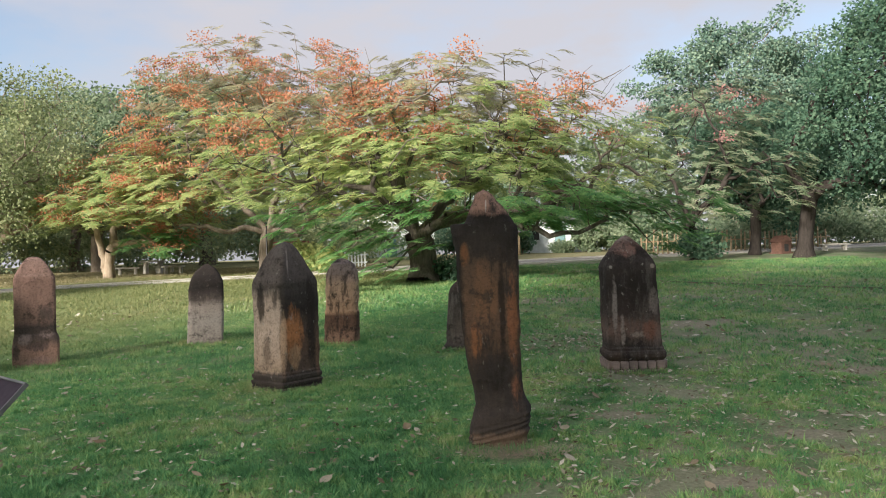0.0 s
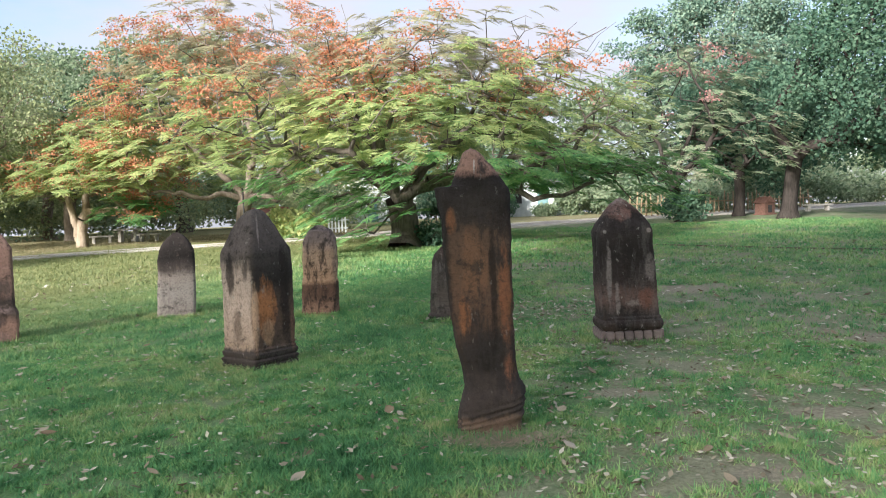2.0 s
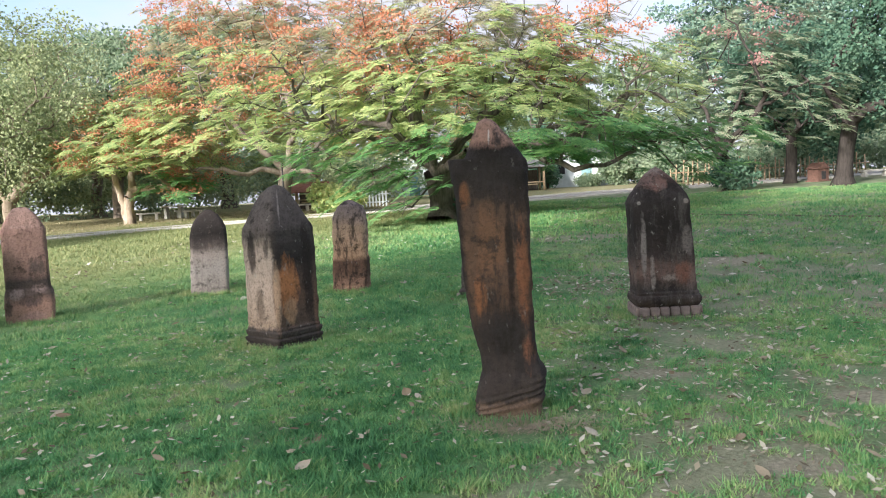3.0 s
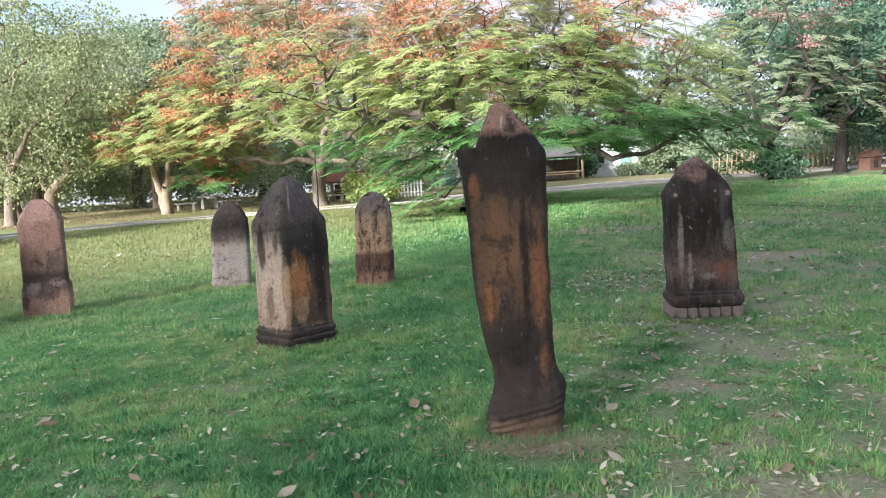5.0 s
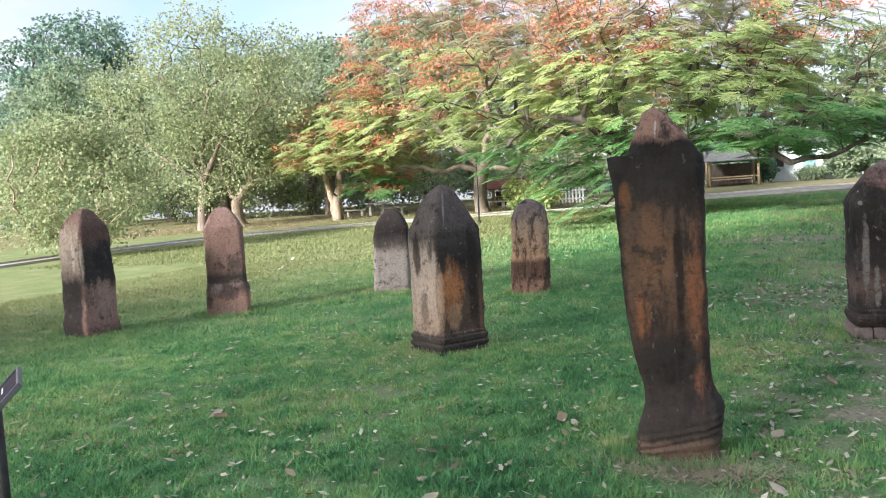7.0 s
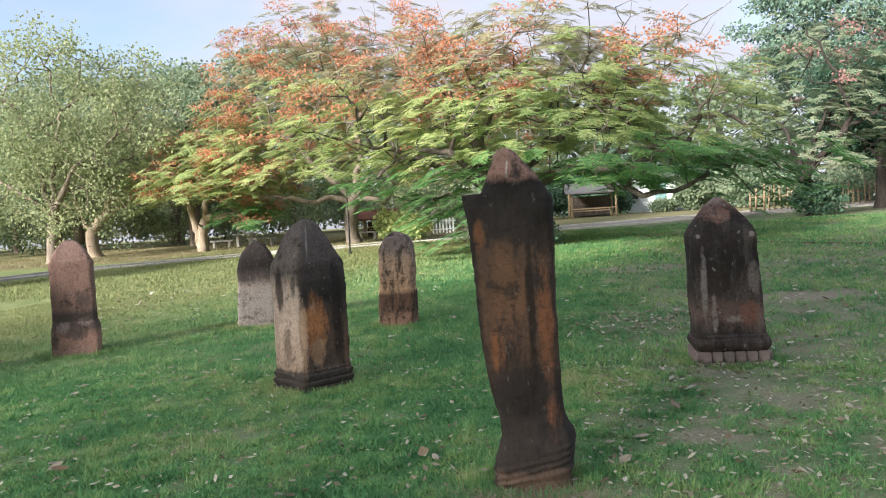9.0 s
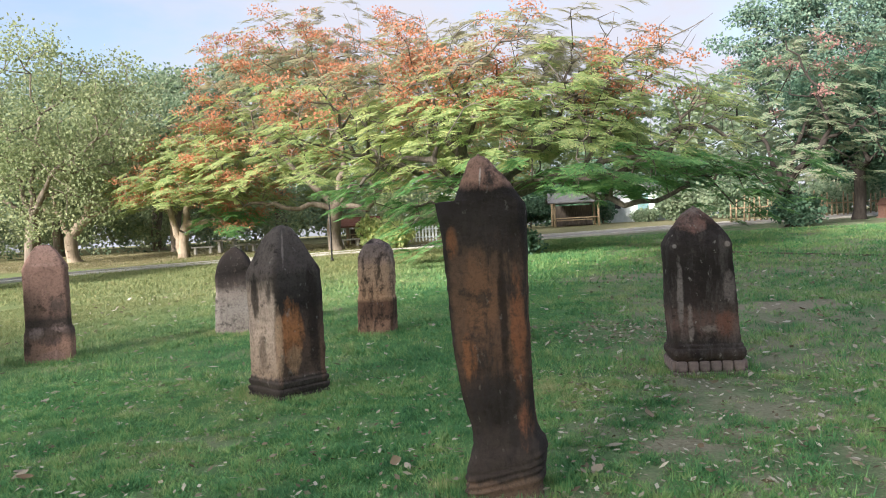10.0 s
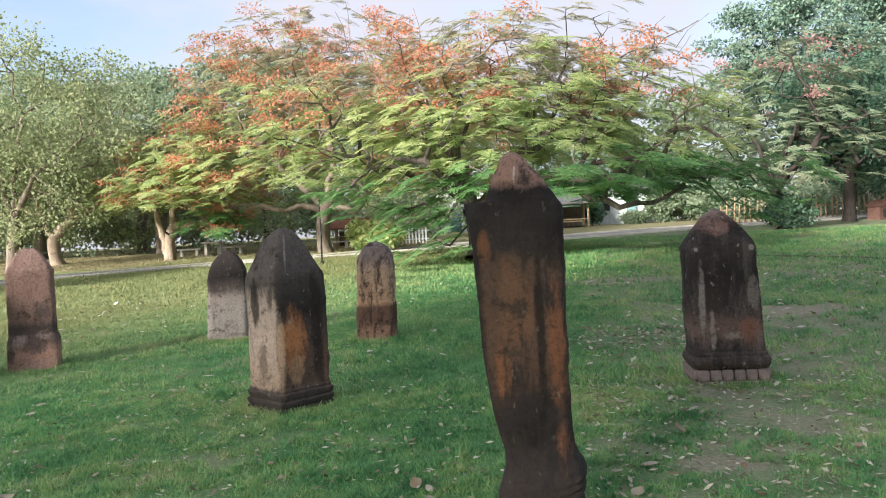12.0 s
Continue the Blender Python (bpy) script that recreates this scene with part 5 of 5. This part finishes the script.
for sgn in (-1, 1):
    part("leg", box(0.16, 0.3, 0.36, (sgn * 0.6, 0, -0.05), 0.01), M_CONCRETE, seat_)


# ---- shrubs close to the trunks ----
def shrub(x, y, r, h, label, material, seed, leaf=0.16, n=40, per=60):
    rng = np.random.default_rng(seed)
    t = ball_tips(rng, n, (x, y, height(x, y) + h * 0.5), r, r, h * 0.55, 0.3, 5)
    t[:, 2] = np.maximum(t[:, 2], height(x, y) + 0.15)
    return tree("shrub", label, (x, y), (x, y, height(x, y) + 0.25), t, 0.05, 0.008, M_BARK_DARK, [("foliage", lambda g, p: leaf_mesh("foliage", g, p, per, 0.4, leaf), material)], "shrub", "", seed, 0.0)


shrub(9.4, 38.0, 1.5, 1.6, "dark tangled shrub round a tree's foot", M_LEAF_DARK, 71)
shrub(-2.2, 27.6, 0.9, 0.8, "dark low growth round the flame tree's foot", M_LEAF_DARK, 72, 0.14, 26)
shrub(-9.0, 35.6, 0.9, 1.3, "bright green leafy shrub by the kerb", M_POINCIANA, 73, 0.22, 26)
shrub(-10.4, 36.8, 0.7, 1.5, "yellow-green leafy shrub by a trunk", M_POINCIANA, 74, 0.22, 22)
shrub(3.6, 57.6, 1.0, 0.8, "green shrub before the white house", M_LEAF_MID, 75)
shrub(5.6, 57.0, 1.5, 2.6, "tall green shrub beside the white house", M_LEAF_MID, 76, 0.2, 60)
shrub(0.6, 57.6, 1.2, 3.0, "dark tall shrub between shelter and house", M_LEAF_DARK, 77, 0.2, 60)
shrub(7.6, 58.0, 1.6, 2.2, "green shrub along the road", M_LEAF_MID, 78, 0.2, 60)
shrub(-4.6, 56.6, 1.8, 3.0, "dark shrub behind the shelter", M_LEAF_DARK, 79, 0.2, 70)

# ---- grass, litter and fallen leaves ----
def bareness(x, y):
    """How thin the sward is, 0 to 1, by the worn spots and the dry side of the lawn."""
    f = np.clip((x - 0.1) * 0.3, 0, 0.55) * np.clip(1.9 - y * 0.09, 0.45, 1)
    f = np.maximum(f, np.clip((5.5 - y) * 0.3, 0, 0.5) * np.clip((x + 2.0) * 0.6, 0, 1))
    for a, b, rx, ry in BARE:
        f = np.maximum(f, 1.3 - ((x - a) / rx) ** 2 - ((y - b) / ry) ** 2)
    return np.clip(f, 0, 1)


def blades(name, rng, n, xr, yr, tall, wide, per, clump):
    """Tufts of bent blades in clumps, which part where the ground is bare."""
    x, y = rng.uniform(*xr, n), rng.uniform(*yr, n)
    lush = np.array([0.7 * noise.noise((a * 0.8, b * 0.8, 2.0)) + 1.2 * noise.noise((a * 4.2, b * 4.2, 4.0)) + 0.5 * noise.noise((a * 11, b * 11, 7.0)) for a, b in zip(x, y)])
    keep = rng.uniform(-0.3, 0.3, n) < lush + 0.5 - 0.95 * bareness(x, y)
    x, y, lush = x[keep], y[keep], lush[keep]
    m = len(x)
    x, y, lush = np.repeat(x, per), np.repeat(y, per), np.repeat(lush, per)
    k = m * per
    x, y = x + rng.normal(0, clump, k), y + rng.normal(0, clump, k)
    a = rng.uniform(0, 2 * math.pi, k)
    h = tall * rng.uniform(0.45, 1.25, k) * (1 + 0.9 * np.clip(lush, -0.4, 0.8)) * np.where(rng.uniform(0, 1, k) < 0.02, 2.0, 1.0)
    lean = h * rng.uniform(0.3, 1.7, k)
    z = heights(x, y) - 0.006
    w = wide * rng.uniform(0.7, 1.3, k)
    ca, sa = np.cos(a), np.sin(a)
    p0 = np.stack([x - sa * w, y + ca * w, z], 1)
    p1 = np.stack([x + sa * w, y - ca * w, z], 1)
    p2 = np.stack([x + ca * lean, y + sa * lean, z + h], 1)
    verts = np.stack([p0, p1, p2], 1).reshape(-1, 3)
    return quick_mesh(name, verts, np.arange(k * 3, dtype=np.int32).reshape(-1, 3))


G_ = np.random.default_rng(77)
lawn_near = tagged(part("grass", blades("grass", G_, 78000, (-5.5, 5.2), (2.4, 8.5), 0.034, 0.0046, 7, 0.026), M_GRASS), "short green lawn grass with thin patches", "grass", kind="stuff")
lawn_walked = tagged(part("grass", blades("grass", G_, 26000, (-6.5, 6.5), (-4.0, 2.4), 0.034, 0.006, 5, 0.03), M_GRASS), "short worn grass where the walker stands", "grass", kind="stuff")
lawn_side = tagged(part("grass", blades("grass", G_, 16000, (-10.5, -5.5), (4.0, 8.5), 0.036, 0.005, 6, 0.03), M_GRASS), "green lawn grass by the plaque", "grass", kind="stuff")
lawn_mid = tagged(part("grass", blades("grass", G_, 52000, (-13, 10), (8.5, 17), 0.05, 0.006, 5, 0.04), M_GRASS), "green lawn grass round the stones", "grass", kind="stuff")
lawn_far = tagged(part("grass", blades("grass", G_, 45000, (-20, 16), (17, 37), 0.07, 0.016, 4, 0.08), M_GRASS), "green lawn grass reaching to the kerb", "grass", kind="stuff")
verge = tagged(part("grass", blades("grass", G_, 24000, (-36, -8), (31, 46), 0.06, 0.018, 4, 0.1), M_DRY_GRASS), "dry thin grass on the verge beyond the road", "grass", kind="stuff")
stones_xy = [(0.255, 5.38, 0.3), (-2.215, 7.94, 0.42), (1.77, 8.88, 0.42), (-6.735, 10.1, 0.45), (-7.65, 8.4, 0.5), (-5.0, 12.18, 0.38), (-2.497, 11.84, 0.36), (-0.443, 10.97, 0.32)]


def fringe():
    """Longer grass against the stones' feet."""
    xs, ys = [], []
    for a, b, r in stones_xy:
        t = G_.uniform(0, 2 * math.pi, 1500)
        q = r * G_.uniform(0.95, 1.3, 1500)
        xs.append(a + np.cos(t) * q), ys.append(b + np.sin(t) * q * 0.85)
    x, y = np.concatenate(xs), np.concatenate(ys)
    k = len(x)
    a, h = G_.uniform(0, 2 * math.pi, k), 0.07 * G_.uniform(0.4, 1.3, k)
    lean, w, z = h * G_.uniform(0.1, 0.8, k), 0.004, heights(x, y) - 0.006
    ca, sa = np.cos(a), np.sin(a)
    verts = np.stack([np.stack([x - sa * w, y + ca * w, z], 1), np.stack([x + sa * w, y - ca * w, z], 1), np.stack([x + ca * lean, y + sa * lean, z + h], 1)], 1)
    return quick_mesh("grass", verts.reshape(-1, 3), np.arange(k * 3, dtype=np.int32).reshape(-1, 3))


tagged(part("grass", fringe(), M_GRASS), "longer grass against the stones' feet", "grass", kind="stuff")

# straw at the tall stone's foot
def straw():
    n = 620
    x, y = 0.36 + G_.normal(0, 0.27, n), 5.12 + G_.normal(0, 0.09, n)
    a, ln = G_.uniform(0, math.pi, n), G_.uniform(0.04, 0.13, n)
    z = heights(x, y) + G_.uniform(0.006, 0.03, n)
    ca, sa, w = np.cos(a), np.sin(a), 0.002
    p0 = np.stack([x - ca * ln - sa * w, y - sa * ln + ca * w, z], 1)
    p1 = np.stack([x - ca * ln + sa * w, y - sa * ln - ca * w, z], 1)
    p2 = np.stack([x + ca * ln, y + sa * ln, z + G_.uniform(-0.015, 0.03, n)], 1)
    return quick_mesh("straw", np.stack([p0, p1, p2], 1).reshape(-1, 3), np.arange(n * 3, dtype=np.int32).reshape(-1, 3))


tagged(part("straw", straw(), M_TWIG), "dry straw at the tall stone's foot", "straw", kind="stuff")


def dry_leaf_mesh(name, curl, slim):
    """A curled oval leaf with a stalk, 1 long."""
    bm = bmesh.new()
    rows = [(-0.5, 0.02), (-0.3, 0.6), (0.0, 1.0), (0.28, 0.7), (0.5, 0.04)]
    grid = []
    for u, w in rows:
        lift = curl * (u * u * 1.6)
        grid.append([bm.verts.new((u, s * w * slim * 0.5, lift + abs(s) * w * curl * 0.35)) for s in (-1, 0, 1)])
    for a, b in zip(grid, grid[1:]):
        for k in (0, 1):
            bm.faces.new((a[k], b[k], b[k + 1], a[k + 1])).smooth = True
    tail = [bm.verts.new(v) for v in ((-0.5, -0.012, curl * 0.4), (-0.5, 0.012, curl * 0.4), (-0.72, 0.0, curl * 0.55))]
    bm.faces.new(tail)
    me = bpy.data.meshes.new(name)
    bm.to_mesh(me), bm.free()
    me.materials.append(M_DRY)
    return me


leaf_kinds = [dry_leaf_mesh("fallen_leaf", c, s) for c, s in ((0.25, 0.5), (0.45, 0.62), (0.12, 0.45), (-0.3, 0.55))]
L_ = random.Random(9)
spots = [(-0.5, 5.75), (-0.42, 5.72), (-1.09, 4.99), (-1.02, 5.05), (1.3, 7.56), (1.36, 7.5), (1.24, 7.53), (1.42, 7.6), (0.59, 8.09), (0.63, 8.13), (-3.0, 5.37), (-2.93, 5.33), (-3.06, 5.42), (-5.7, 10.3), (-5.4, 10.2)]
while len(spots) < 290:
    x, y = L_.uniform(-5.0, 5.5), 2.7 + 11.5 * L_.random() ** 1.25
    if L_.random() < (0.35 if x < 0.6 else 0.95) * (1.2 if bareness(np.array(x), np.array(y)) > 0.2 else 0.75) and all((x - a) ** 2 + (y - b) ** 2 > (r + 0.05) ** 2 for a, b, r in stones_xy):
        spots.append((x, y))
for x, y in spots:
    me = L_.choice(leaf_kinds)
    ob = new("fallen_leaf", me)
    s = L_.uniform(0.055, 0.13)
    ob.matrix_world = pose(x, y, height(x, y) + 0.036, L_.uniform(-22, 22), L_.uniform(-22, 22), L_.uniform(0, 360)) @ Matrix.Diagonal((s, s, s, 1))
    tagged(ob, "dry pale curled leaf fallen on the grass", "leaf", "fallen leaves")


def litter(n, xr, yr, size):
    x, y = G_.uniform(*xr, n), G_.uniform(*yr, n)
    keep = G_.uniform(0, 1, n) < np.where(x > 0.5, 0.9, 0.4)
    x, y = x[keep], y[keep]
    n = len(x)
    c = np.stack([x, y, heights(x, y) + G_.uniform(0.02, 0.045, n)], 1)
    a = G_.uniform(0, 2 * math.pi, n)
    d = np.stack([np.cos(a), np.sin(a), G_.normal(0, 0.25, n)], 1)
    s = np.stack([-np.sin(a), np.cos(a), G_.normal(0, 0.3, n)], 1)
    ln = (size * G_.uniform(0.5, 1.4, n))[:, None]
    verts = np.stack([c - d * ln, c + s * ln * 0.45, c + d * ln, c - s * ln * 0.45], 1).reshape(-1, 3)
    return quick_mesh("leaf_litter", verts, np.arange(n * 4, dtype=np.int32).reshape(-1, 4))


tagged(part("leaf_litter", litter(11000, (-5, 5.5), (2.5, 9), 0.025), M_LITTER), "small dry leaves and scraps in the grass", "leaf litter", kind="stuff")
tagged(part("leaf_litter", litter(4200, (-11, 11), (9, 24), 0.05), M_LITTER), "dry leaves scattered over the lawn", "leaf litter", kind="stuff")
tagged(part("leaf_litter", litter(700, (-0.8, 1.9), (10.4, 12.2), 0.04), M_LITTER), "drift of dry leaves on the lawn", "leaf litter", kind="stuff")
tagged(part("leaf_litter", litter(2600, (-32, -6), (31, 44), 0.07), M_LITTER), "dry leaves on the verge beyond the road", "leaf litter", kind="stuff")
